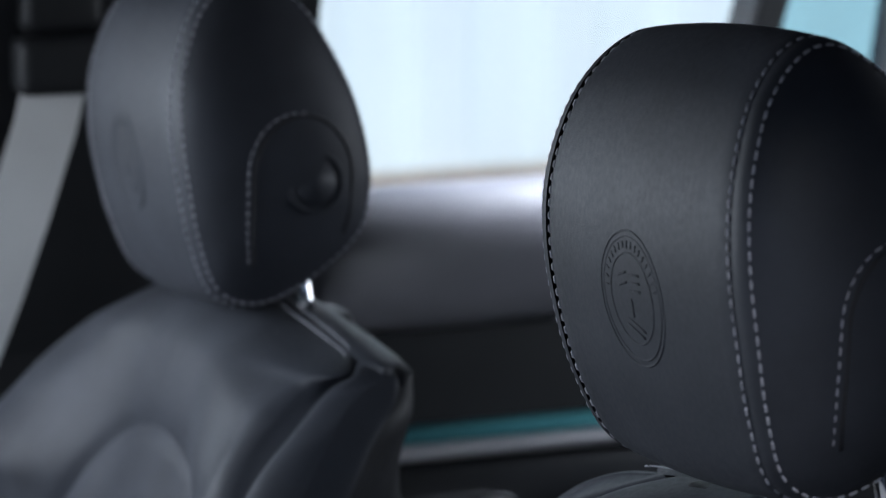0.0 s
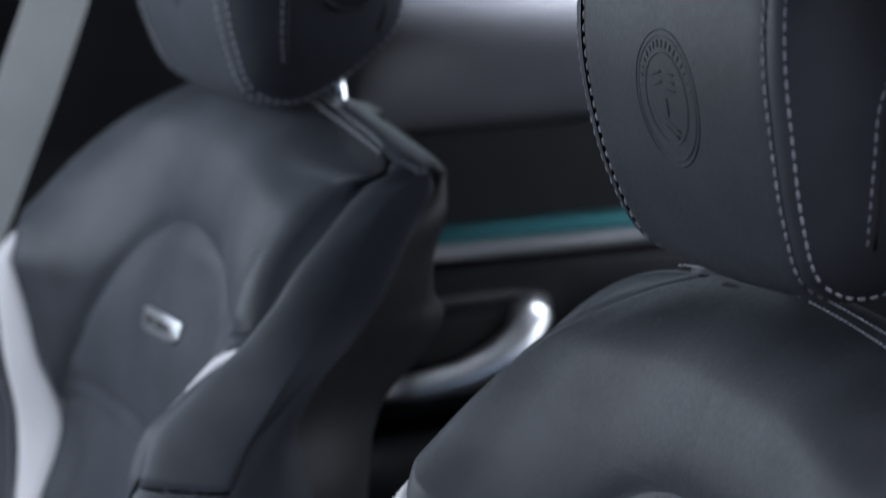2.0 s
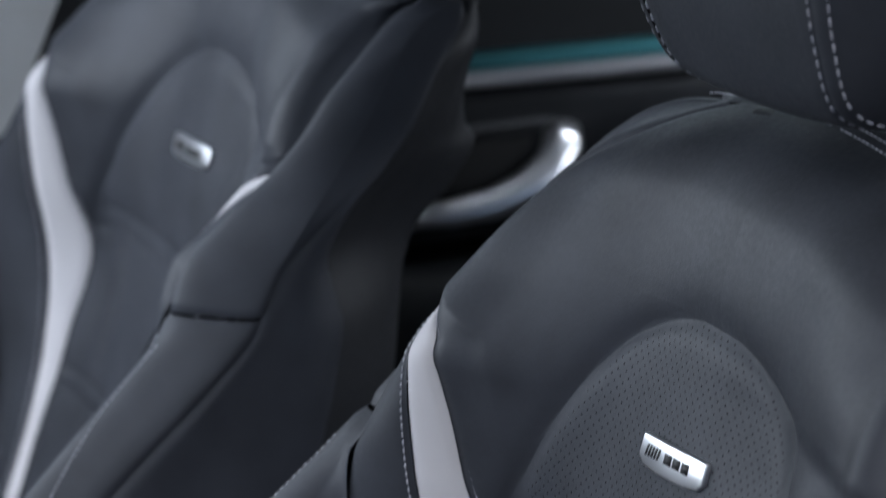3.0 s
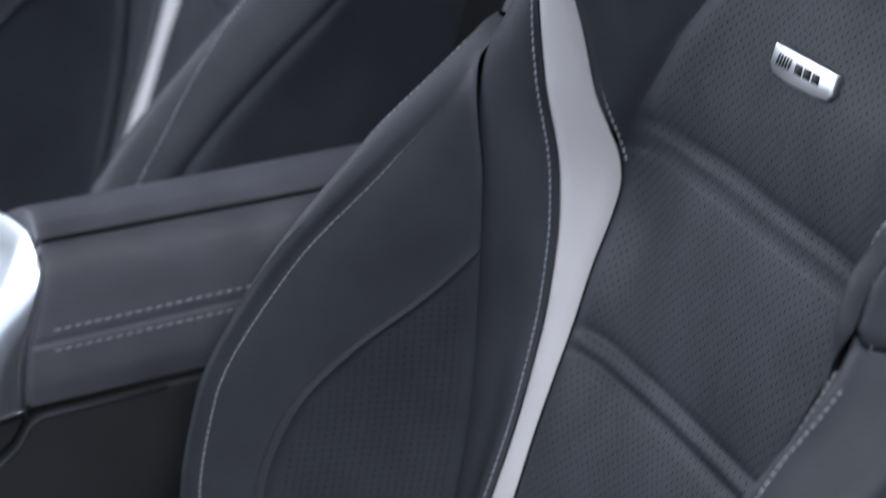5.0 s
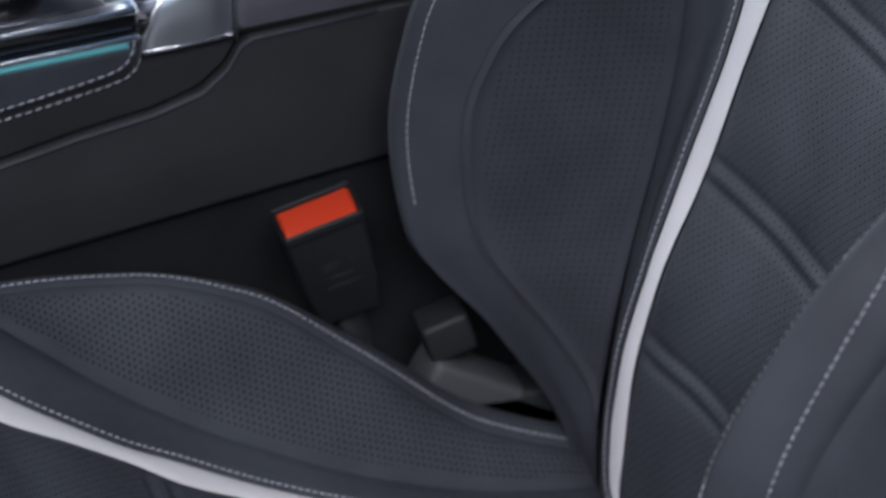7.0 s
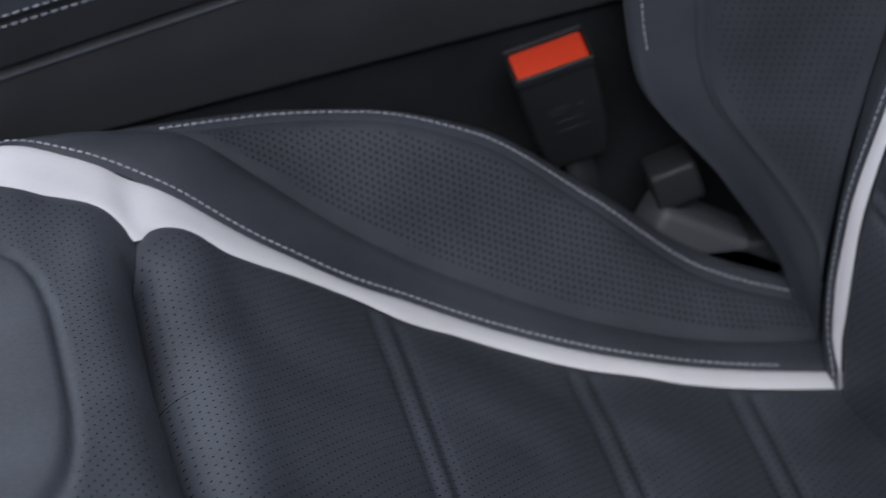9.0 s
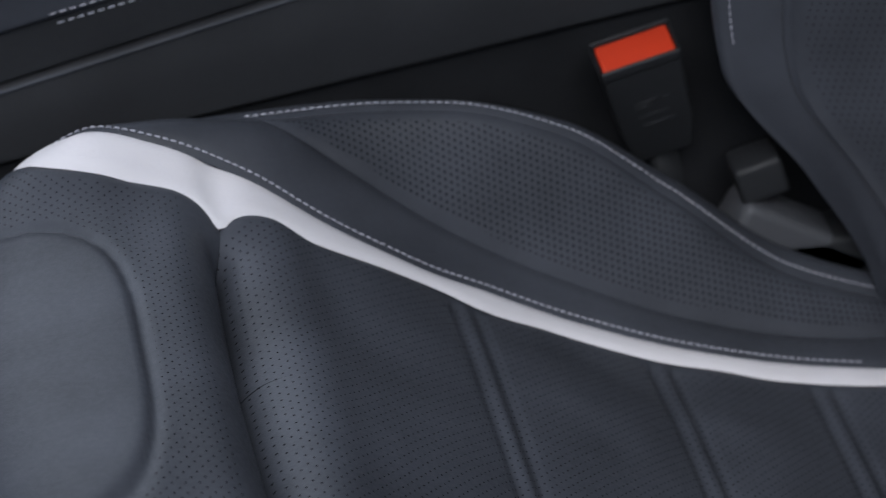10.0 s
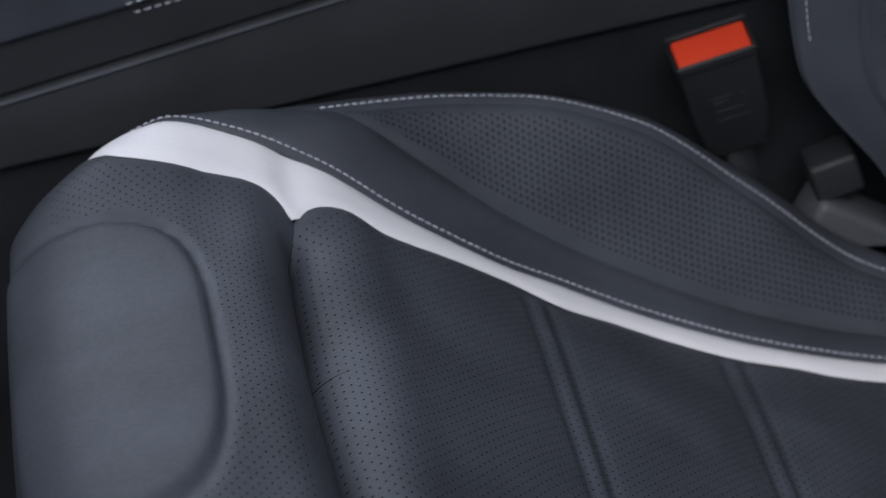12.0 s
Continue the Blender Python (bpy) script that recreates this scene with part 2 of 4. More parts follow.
def stitches(path, normals, length=0.0034, gap=0.0012, thick=0.0009, lift=0.0006):
    """Thread along a line: one small rounded dash after another."""
    path, normals = np.asarray(path), np.asarray(normals)
    run = np.concatenate([[0], np.cumsum(np.linalg.norm(np.diff(path, axis=0), axis=1))])
    starts = np.arange(0, run[-1] - length, length + gap)
    verts, faces = [], []

    def at(x, arr):
        return np.stack([np.interp(x, run, arr[:, k]) for k in range(3)], -1)
    ring = [(math.cos(a), math.sin(a)) for a in np.linspace(0, 2 * math.pi, 6, endpoint=False)]
    for q in starts:
        p0, p1 = at(q, path), at(q + length, path)
        t = (p1 - p0) / (np.linalg.norm(p1 - p0) + 1e-9)
        n = at(q + length / 2, normals)
        n = n - t * np.dot(n, t)
        n /= np.linalg.norm(n) + 1e-9
        w = np.cross(t, n)
        k = len(verts)
        for f, r, h in ((0.0, 0.45, -0.3), (0.2, 1.0, 0.6), (0.8, 1.0, 0.6), (1.0, 0.45, -0.3)):
            c = p0 + (p1 - p0) * f + n * (lift * h)
            for x, y in ring:
                verts.append(c + (n * x + w * y) * (thick / 2 * r))
        for j in range(3):
            for i in range(6):
                a, b = k + j * 6 + i, k + j * 6 + (i + 1) % 6
                faces.append((a, b, b + 6, a + 6))
        faces.append(tuple(k + 5 - i for i in range(6)))
        faces.append(tuple(k + 18 + i for i in range(6)))
    return verts, faces


def seam_stitches(surface, v, s, inner, side=1, sunk=0.0, **kw):
    n, _ = normals_of(surface, v, s, inner)
    p = surface(v, s) - n * sunk
    m = np.array([1, side, 1])
    return stitches(to_side(p, side), n * m, **kw)


def join(*pieces):
    verts, faces = [], []
    for v, f in pieces:
        k = len(verts)
        verts += list(v)
        faces += [tuple(i + k for i in q) for q in f]
    return verts, faces


def box_bm(lo, hi, bevel=0.004, segments=2, bm=None):
    bm = bm or bmesh.new()
    mid = [(a + b) / 2 for a, b in zip(lo, hi)]
    size = [b - a for a, b in zip(lo, hi)]
    made = bmesh.ops.create_cube(bm, size=1.0, matrix=Matrix.Translation(mid) @ Matrix.Diagonal((*size, 1)))
    if bevel:
        edges = list({e for v in made["verts"] for e in v.link_edges})
        bmesh.ops.bevel(bm, geom=edges, offset=bevel, segments=segments, profile=0.6, affect="EDGES")
    return bm


def tube(points, radius, sides=12, bm=None, flat=1.0, closed=False):
    """A rod swept along points; radius may change along it."""
    bm = bm or bmesh.new()
    pts = [Vector(p) for p in points]
    rad = radius if isinstance(radius, (list, tuple)) else [radius] * len(pts)
    rings, up = [], None
    for i, p in enumerate(pts):
        a, b = pts[max(i - 1, 0)], pts[min(i + 1, len(pts) - 1)]
        if closed:
            a, b = pts[i - 1], pts[(i + 1) % len(pts)]
        t = (b - a).normalized()
        if up is None:
            up = t.orthogonal().normalized()
        up = (up - t * up.dot(t)).normalized()
        w = t.cross(up)
        rings.append([bm.verts.new(p + (up * math.cos(q) + w * math.sin(q) * flat) * rad[i])
                      for q in np.linspace(0, 2 * math.pi, sides, endpoint=False)])
    loops = list(zip(rings, rings[1:])) + ([(rings[-1], rings[0])] if closed else [])
    for r0, r1 in loops:
        for i in range(sides):
            bm.faces.new((r0[i], r0[(i + 1) % sides], r1[(i + 1) % sides], r1[i]))
    if not closed:
        bm.faces.new(rings[0][::-1])
        bm.faces.new(rings[-1])
    return bm


def extruded(outline, along, bevel=0.003, segments=2):
    """A closed outline (3D points in one plane) pushed along a vector, its edges rounded."""
    bm = bmesh.new()
    a = [bm.verts.new(p) for p in outline]
    b = [bm.verts.new(Vector(p) + Vector(along)) for p in outline]
    bm.faces.new(a[::-1])
    bm.faces.new(b)
    for i in range(len(a)):
        j = (i + 1) % len(a)
        bm.faces.new((a[i], a[j], b[j], b[i]))
    bmesh.ops.recalc_face_normals(bm, faces=bm.faces)
    if bevel:
        sharp = [e for e in bm.edges if e.calc_face_angle(0) > 0.6]
        bmesh.ops.bevel(bm, geom=sharp, offset=bevel, segments=segments, profile=0.6, affect="EDGES")
    return bm


# ---- the car's shell: floor, doors, roof ----
def structure(name, bm, material, label, category, smooth=False):
    return tagged(part(name, bm, material, None, "", smooth), label, category, kind="structure")


ground_mat = grained("grey_concrete", (0.22, 0.22, 0.22), 0.8, grain=60, depth=0.4, spec=0.3, spread=0.2, cloud=0.7)
structure("ground", box_bm((-60, -60, -0.2), (60, 60, 0.0), 0), ground_mat, "pale grey concrete ground under the car", "ground")
structure("floor", box_bm((-0.9, 1.17, 0.06), (2.3, 2.64, 0.15), 0.01), carpet, "black carpeted car floor", "floor")
structure("ceiling", box_bm((-0.12, 1.15, 1.38), (2.3, 2.5, 1.42), 0.015), headlining, "grey cloth headlining of the car roof", "ceiling")

SEAT_BASE = np.array([0.3, 0.0, 0.15])

# ---- the seats ----
# Backrest: stations up the back (z), front surface x at set distances from the middle line.
BZ = [0.26, 0.33, 0.40, 0.47, 0.535, 0.60, 0.67, 0.74, 0.80, 0.86, 0.91, 0.945, 0.970, 0.986, 0.992]
B_MID = smooth_curve(BZ, [0.600, 0.600, 0.606, 0.622, 0.645, 0.668, 0.693, 0.713, 0.727, 0.743, 0.759, 0.773, 0.788, 0.812, 0.836])
B_EDGE = smooth_curve(BZ, [0.590, 0.588, 0.592, 0.608, 0.634, 0.656, 0.684, 0.704, 0.694, 0.692, 0.725, 0.754, 0.778, 0.808, 0.836])
B_STRIPE = smooth_curve(BZ, [0.588, 0.586, 0.590, 0.608, 0.628, 0.651, 0.669, 0.676, 0.669, 0.668, 0.715, 0.752, 0.780, 0.810, 0.836])
B_SEAM = smooth_curve(BZ, [0.592, 0.592, 0.600, 0.614, 0.629, 0.640, 0.645, 0.648, 0.650, 0.675, 0.714, 0.748, 0.781, 0.812, 0.836])
B_CREST = smooth_curve(BZ, [0.600, 0.584, 0.540, 0.487, 0.478, 0.489, 0.526, 0.586, 0.650, 0.707, 0.742, 0.766, 0.792, 0.816, 0.836])
B_WIDE = smooth_curve(BZ, [0.92, 0.95, 0.98, 1.0, 1.0, 1.0, 1.0, 1.0, 0.985, 0.955, 0.905, 0.845, 0.755, 0.65, 0.55])
B_WIDE_BACK = smooth_curve(BZ, [0.92, 0.95, 0.98, 1.0, 1.0, 1.0, 1.0, 1.0, 0.99, 0.970, 0.935, 0.89, 0.825, 0.71, 0.59])
# The door side of the shoulder lies further back beside the arch, its crest further forward.
DOOR_SET = smooth_curve([0.70, 0.76, 0.80, 0.84, 0.87, 0.89, 0.91, 0.94, 0.98], [0, 0.014, 0.018, 0.026, 0.045, 0.048, 0.030, 0.012, 0])
DOOR_SET_AT = smooth_curve([0, 0.05, 0.12, 0.17, 0.195, 0.225, 0.26, 0.4], [0, 0.15, 0.6, 1, 0.95, 0.25, 0, 0])
DOOR_CREST = smooth_curve([0.76, 0.80, 0.82, 0.85, 0.875, 0.90, 0.93, 0.96, 0.985, 1.005], [0, -0.004, -0.016, -0.032, -0.028, -0.018, -0.011, -0.012, -0.014, 0])
DOOR_CREST_AT = smooth_curve([0.17, 0.20, 0.23, 0.26, 0.30], [0, 0.4, 1, 0.9, 0.0])
B_WIDE_DOOR = smooth_curve([0.80, 0.86, 0.91, 0.945, 0.970, 0.986, 1.0, 1.012], [0.99, 0.970, 0.945, 0.915, 0.875, 0.815, 0.74, 0.68])
B_BACK = smooth_curve(BZ, [0.66, 0.67, 0.685, 0.70, 0.715, 0.728, 0.742, 0.758, 0.772, 0.793, 0.817, 0.837, 0.852, 0.858, 0.855])
B_S = [0, 0.08, 0.155, 0.18, 0.215, 0.25, 0.270, 0.290, 0.36, 0.43, 0.45, 0.72]
B_Y = [0, 0.08, 0.155, 0.18, 0.212, 0.236, 0.253, 0.273, 0.284, 0.272, 0.258, 0.0]


def backrest(z, s):
    z, s = np.asarray(z, float), np.asarray(s, float)
    mid, edge, stripe, seam, crest, back = B_MID(z), B_EDGE(z), B_STRIPE(z), B_SEAM(z), B_CREST(z), B_BACK(z)
    xs = [mid, mid + 0.12 * (edge - mid), edge, stripe, seam, crest + 0.28 * np.maximum(seam - crest, 0.0), crest,
          crest + np.minimum(0.022, 0.3 * (back - crest)), crest + 0.5 * (back - crest), back - 0.14 * (back - crest), back, back]
    w = np.clip((s - 0.262) / 0.12, 0, 1)
    w = w * w * (3 - 2 * w)
    wide = B_WIDE(z) * (1 - w) + B_WIDE_BACK(z) * w
    x = catmull(B_S, xs, s)
    y = catmull(B_S, [np.full_like(z, q) for q in B_Y], s) * wide
    z = z + 0.020 * np.clip((z - 0.88) / 0.11, 0, 1) ** 1.5 * np.maximum(0, 1 - (y / 0.17) ** 2)
    return np.stack([x, y, z], -1) - SEAT_BASE


B_INNER = (0.76 - 0.3, 0.0, 0.6 - 0.15)


def const(c):
    return lambda v: np.full_like(np.asarray(v, float), c)


GROOVES = (0.775, 0.652, 0.537, 0.432)


def back_grooves(z, s):
    g = np.zeros_like(z)
    for k in GROOVES:
        for d in (-0.0065, 0.0065):
            g -= 0.0024 * np.exp(-((z - k - d) / 0.0032) ** 2)
        g += 0.0015 * np.exp(-((z - k) / 0.004) ** 2)
        g -= 0.0035 * np.exp(-((z - k) / 0.022) ** 2)
    return g * np.clip((insert_edge(z) - s) / 0.008, 0, 1)


ARCH_TOP = 0.9155
arch_side = smooth_curve([0.74, 0.765, 0.797, 0.838, 0.862, 0.880, 0.8925, 0.901, 0.908, 0.9125, ARCH_TOP],
                         [0.157, 0.149, 0.134, 0.1155, 0.103, 0.0935, 0.084, 0.072, 0.055, 0.037, 0.016])


stripe_in = smooth_curve([0.26, 0.33, 0.36, 0.40, 0.45, 0.55, 0.60, 0.65, 0.69, 0.72, 0.748, 0.79, 0.84, 0.875, 0.90],
                         [0.162, 0.162, 0.158, 0.156, 0.155, 0.1555, 0.157, 0.159, 0.159, 0.157, 0.1545, 0.160, 0.167, 0.178, 0.2535])
stripe_out = smooth_curve([0.26, 0.31, 0.335, 0.36, 0.41, 0.45, 0.55, 0.60, 0.64, 0.70, 0.73, 0.78, 0.845, 0.875, 0.90],
                          [0.162, 0.164, 0.176, 0.177, 0.1715, 0.171, 0.1725, 0.174, 0.176, 0.1768, 0.178, 0.180, 0.188, 0.205, 0.2650])
side_seam = smooth_curve([0.26, 0.45, 0.60, 0.73, 0.76, 0.797, 0.815, 0.84, 0.90], [0.213, 0.214, 0.215, 0.216, 0.2195, 0.230, 0.246, 0.270, 0.290])
arc_seam = smooth_curve([0.26, 0.345, 0.364, 0.40, 0.434, 0.50, 0.547, 0.587, 0.629, 0.658, 0.688, 0.90],
                        [0.0, 0.213, 0.222, 0.237, 0.2435, 0.249, 0.2495, 0.247, 0.2385, 0.228, 0.2155, 0.0])
crest_seam = smooth_curve([0.26, 0.60, 0.68, 0.74, 0.775, 0.80, 0.84, 0.90, 1.0], [0.263, 0.267, 0.263, 0.253, 0.246, 0.246, 0.250, 0.2535, 0.262])


def insert_edge(z):
    z = np.asarray(z, float)
    return np.where(z < 0.765, stripe_in(z), np.minimum(arch_side(z), stripe_in(z)))


def line(surface, vs, s, inner, sides=(1, -1), **kw):
    vs = np.asarray(vs, float)
    s = s(vs) if callable(s) else np.asarray(s, float)
    return join(*[seam_stitches(surface, vs, s, inner, side, **kw) for side in sides])


def stitch_part(name, surface, vs, s, inner, material, parent, sunk):
    """The thread of one seam on either side of the seat."""
    for side in (1, -1):
        ob = data_part(name, *line(surface, vs, s, inner, (side,), sunk=sunk), material, parent, "pale contrast stitching" if material is thread else "")
        ob["kind"] = "stuff"


ARCH_Z = np.concatenate([ARCH_TOP - (ARCH_TOP - 0.74) * np.linspace(0, 1, 90) ** 2, np.linspace(0.738, 0.26, 160)])
ARCH_LINE = np.concatenate([np.stack([ARCH_Z, insert_edge(ARCH_Z)], 1), [(ARCH_TOP, k) for k in np.linspace(0, 0.016, 12)]])


def arch_distance(z, s):
    return np.sqrt(np.min((z[..., None] - ARCH_LINE[:, 0]) ** 2 + (s[..., None] - ARCH_LINE[:, 1]) ** 2, -1))


def insert_relief(z, s):
    return back_grooves(z, s) - 0.004 * np.exp(-(arch_distance(z, s) / 0.006) ** 1.5)



def shoulder_relief(z, s):
    """Sunk along the arch, then rising into a soft roll."""
    d = arch_distance(z, s)
    rise = 1 - np.exp(-(d / 0.022) ** 1.3)
    return -0.004 * np.exp(-(d / 0.007) ** 1.5) + 0.006 * rise * np.clip((stripe_in(z) - s) / 0.025, 0, 1) * np.clip((crest_seam(z) - s) / 0.05, 0, 1) * np.clip((0.992 - z) / 0.03, 0, 1)


def build_backrest(seat):
    top = 0.90 + 0.0918 * np.sin(np.linspace(0, math.pi / 2, 36))
    body_z = np.concatenate([np.linspace(0.262, 0.895, 60), top])
    # insert: perforated, ribbed, with an arched head
    z_low = np.linspace(0.27, 0.765, 200)
    z_top = 0.765 + (ARCH_TOP - 0.765) * np.linspace(0, 1, 60) ** 0.75
    p = Patch()
    for side in (1, -1):
        p.add(backrest, np.concatenate([z_low, z_top[1:]]), const(0.0), insert_edge, 34, B_INNER, side, "r", 0.0, 0.006, insert_relief)
    p.make("backrest_insert", leather_fine, seat, "perforated charcoal leather insert with pressed cross ribs")
    # padded horseshoe round the arch
    p = Patch()
    for side in (1, -1):
        for zz, inner in ((np.concatenate([[0.748, 0.753, 0.758], z_top]), lambda v: np.minimum(insert_edge(v), stripe_in(v) - 0.0005)), (np.concatenate([[ARCH_TOP], top[top > ARCH_TOP + 0.002]]), const(0.0))):
            p.add(backrest, zz, inner, lambda v: np.minimum(stripe_in(v), crest_seam(v)), 60, B_INNER, side, "r", 0.003, 0.004, shoulder_relief)
    p.make("shoulder_panel", leather, seat, "smooth padded leather round the arch")
    for side in (1, -1):
        p = Patch().add(backrest, np.linspace(0.265, 0.899, 200), lambda v: np.minimum(stripe_in(v), crest_seam(v) - 0.0002), lambda v: np.minimum(stripe_out(v), crest_seam(v)), 8, B_INNER, side, "lr", 0.0025, 0.0025)
        p.make("accent_stripe", white_suede, seat, "pale grey suede accent stripe")
        p = Patch().add(backrest, np.linspace(0.265, 0.899, 140), lambda v: np.minimum(stripe_out(v), crest_seam(v) - 0.0002), lambda v: np.minimum(side_seam(v), crest_seam(v)), 12, B_INNER, side, "lr", 0.0013, 0.003)
        p.make("bolster_strip", leather, seat)
        p = Patch().add(backrest, np.linspace(0.265, 0.80, 140), lambda v: np.minimum(np.maximum(side_seam(v), arc_seam(v)), crest_seam(v) - 0.0002), crest_seam, 26, B_INNER, side, "lr", 0.0017, 0.003)
        p.make("bolster_panel", leather, seat)
        zz = 0.346 + (0.687 - 0.346) * (0.5 - 0.5 * np.cos(np.linspace(0, math.pi, 90)))
        p = Patch().add(backrest, zz, side_seam, lambda v: np.maximum(arc_seam(v), side_seam(v) + 0.0002), 26, B_INNER, side, "lr", 0.0024, 0.003)
        p.make("bolster_inlay", leather_dots, seat, "perforated leather inlay of the bolster")
        # outer flank: upper piece, lower front piece, lower rear cover
        split = smooth_curve([0.26, 0.50, 0.70, 0.752, 0.81, 0.86, 0.905], [0.300, 0.300, 0.308, 0.315, 0.328, 0.375, 0.445])
        p = Patch().add(backrest, np.concatenate([np.linspace(0.818, 0.895, 50), top]), crest_seam, lambda v: np.where(v < 0.905, split(v), 0.445), 30, B_INNER, side, "lrb", 0.0025, 0.004)
        p.make("side_panel", leather, seat)
        p = Patch().add(backrest, np.linspace(0.262, 0.816, 80), crest_seam, split, 24, B_INNER, side, "lrt", 0.0025, 0.004)
        p.make("lower_side_panel", leather, seat)
        p = Patch().add(backrest, np.linspace(0.262, 0.904, 90), split, const(0.445), 24, B_INNER, side, "lr", 0.0025, 0.004)
        p.make("rear_side_panel", leather, seat)
        p = Patch().add(backrest, body_z, const(0.445), const(0.72), 14, B_INNER, side, "l", 0.003, 0.004)
        p.make("back_shell", soft_plastic, seat)
    # top between the front and the back
    u = np.linspace(0, 1, 40)
    for side in (1, -1):
        fore, aft = [to_side(backrest(np.full(40, 0.9917), k), side) for k in (0.36 * u, 0.72 - 0.36 * u)]
        rows = [fore + (aft - fore) * f + np.array([0, 0, 0.004 * math.sin(f * math.pi)]) for f in np.linspace(0, 1, 7)]
        quads = [(a * 40 + b, a * 40 + b + 1, a * 40 + b + 41, a * 40 + b + 40) for a in range(6) for b in range(39)]
        data_part("top_panel", np.concatenate(rows), [q if side < 0 else q[::-1] for q in quads], leather, seat)
    # thread
    zs = np.linspace(0.30, 0.893, 400)
    stitch_part("stitching", backrest, zs, lambda v: stripe_out(v) + 0.0035, B_INNER, thread, seat, 0.0002)
    stitch_part("stitching", backrest, np.linspace(0.49, 0.772, 260), lambda v: crest_seam(v) - 0.0035, B_INNER, thread, seat, 0.0002)
    stitch_part("stitching", backrest, np.linspace(0.755, 0.885, 160), lambda v: stripe_in(v) - 0.0045, B_INNER, thread, seat, 0.0)
    stitch_part("stitching", backrest, np.linspace(0.60, 0.70, 100), lambda v: crest_seam(v) + 0.006, B_INNER, thread_dark, seat, 0.0)
    stitch_part("stitching", backrest, np.linspace(0.36, 0.684, 300), lambda v: arc_seam(v) + 0.002, B_INNER, thread_dark, seat, 0.001)
    stitch_part("stitching", backrest, np.linspace(0.42, 0.80, 300), lambda v: crest_seam(v) + 0.024, B_INNER, thread, seat, 0.0004)
    edge = data_part("stitching", *line(backrest, np.linspace(0.42, 0.80, 300), lambda v: crest_seam(v) + 0.005, B_INNER, (-1,), sunk=0.0004), thread, seat, "pale contrast stitching")
    edge["kind"] = "stuff"
    rim = np.linspace(0.0, 0.262, 200)
    for z in (0.9915, 0.9900):
        stitch_part("stitching", lambda v, s: backrest(s, v), rim[6:], const(z), B_INNER, thread, seat, -0.0072)


# Cushion: stations from the front edge to the rear (v); x, then the height at set distances from the middle.
CV = [-0.10, -0.03, 0.02, 0.05, 0.08, 0.11, 0.147, 0.20, 0.256, 0.32, 0.388, 0.455, 0.53, 0.62]
C_X = smooth_curve(CV, [0.040, 0.018, 0.019, 0.044, 0.078, 0.11, 0.147, 0.20, 0.256, 0.32, 0.388, 0.455, 0.53, 0.62])
C_MID = smooth_curve(CV, [0.30, 0.385, 0.440, 0.467, 0.476, 0.478, 0.472, 0.452, 0.428, 0.396, 0.363, 0.335, 0.312, 0.300])
C_EDGE = smooth_curve(CV, [0.30, 0.386, 0.442, 0.470, 0.482, 0.484, 0.477, 0.461, 0.431, 0.394, 0.358, 0.331, 0.312, 0.300])
C_STRIPE = smooth_curve(CV, [0.30, 0.385, 0.445, 0.474, 0.488, 0.491, 0.484, 0.466, 0.434, 0.397, 0.361, 0.334, 0.314, 0.302])
C_PANEL = smooth_curve(CV, [0.30, 0.380, 0.440, 0.468, 0.488, 0.496, 0.496, 0.488, 0.455, 0.413, 0.376, 0.344, 0.318, 0.303])
C_STITCH = smooth_curve(CV, [0.30, 0.37, 0.415, 0.440, 0.460, 0.470, 0.474, 0.476, 0.477, 0.472, 0.449, 0.400, 0.341, 0.308])
C_CREST = smooth_curve(CV, [0.29, 0.36, 0.400, 0.425, 0.445, 0.458, 0.465, 0.470, 0.472, 0.467, 0.449, 0.405, 0.348, 0.311])
C_S = [0, 0.08, 0.155, 0.175, 0.20, 0.232, 0.252, 0.272, 0.31, 0.45]
C_Y = [0, 0.08, 0.155, 0.175, 0.20, 0.232, 0.250, 0.262, 0.268, 0.262]


def cushion(v, s):
    v, s = np.asarray(v, float), np.asarray(s, float)
    mid, edge, stripe, panel, st, crest = C_MID(v), C_EDGE(v), C_STRIPE(v), C_PANEL(v), C_STITCH(v), C_CREST(v)
    zs = [mid, mid + 0.22 * (edge - mid), edge, stripe, panel, st, crest, crest - 0.018, crest - 0.06, np.full_like(v, 0.22)]
    z = catmull(C_S, zs, s)
    y = catmull(C_S, [np.full_like(v, q) for q in C_Y], s)
    k = np.clip((s - 0.158) / 0.052, 0, 1)
    x = C_X(v) + 0.25 * y * y * np.clip(1 - v / 0.18, 0, 1.2) + 0.030 * k * np.clip(1 - v / 0.13, 0, 1.0)
    return np.stack([x, y, z], -1) - SEAT_BASE


C_INNER = (0.3 - 0.3, 0.0, 0.25 - 0.15)
SPLIT = 0.180


cush_edge = smooth_curve([-0.10, 0.05, 0.08, 0.11, 0.142, 0.166, 0.19, 0.21, 0.235, 0.27, 0.30, 0.33, 0.366, 0.40, 0.43, 0.47, 0.50, 0.62],
                         [0.207, 0.199, 0.178, 0.167, 0.160, 0.155, 0.152, 0.1495, 0.146, 0.149, 0.150, 0.1465, 0.152, 0.153, 0.154, 0.157, 0.155, 0.156])


def cush_in(v):
    v = np.asarray(v, float)
    return cush_edge(v) - 0.016 * np.exp(-np.abs((v - SPLIT) / 0.008) ** 1.3)


cush_out = smooth_curve([-0.10, 0.05, 0.107, 0.147, 0.18, 0.21, 0.24, 0.27, 0.30, 0.335, 0.40, 0.455, 0.53, 0.62],
                        [0.208, 0.206, 0.199, 0.187, 0.181, 0.176, 0.1705, 0.167, 0.165, 0.168, 0.170, 0.171, 0.172, 0.170])
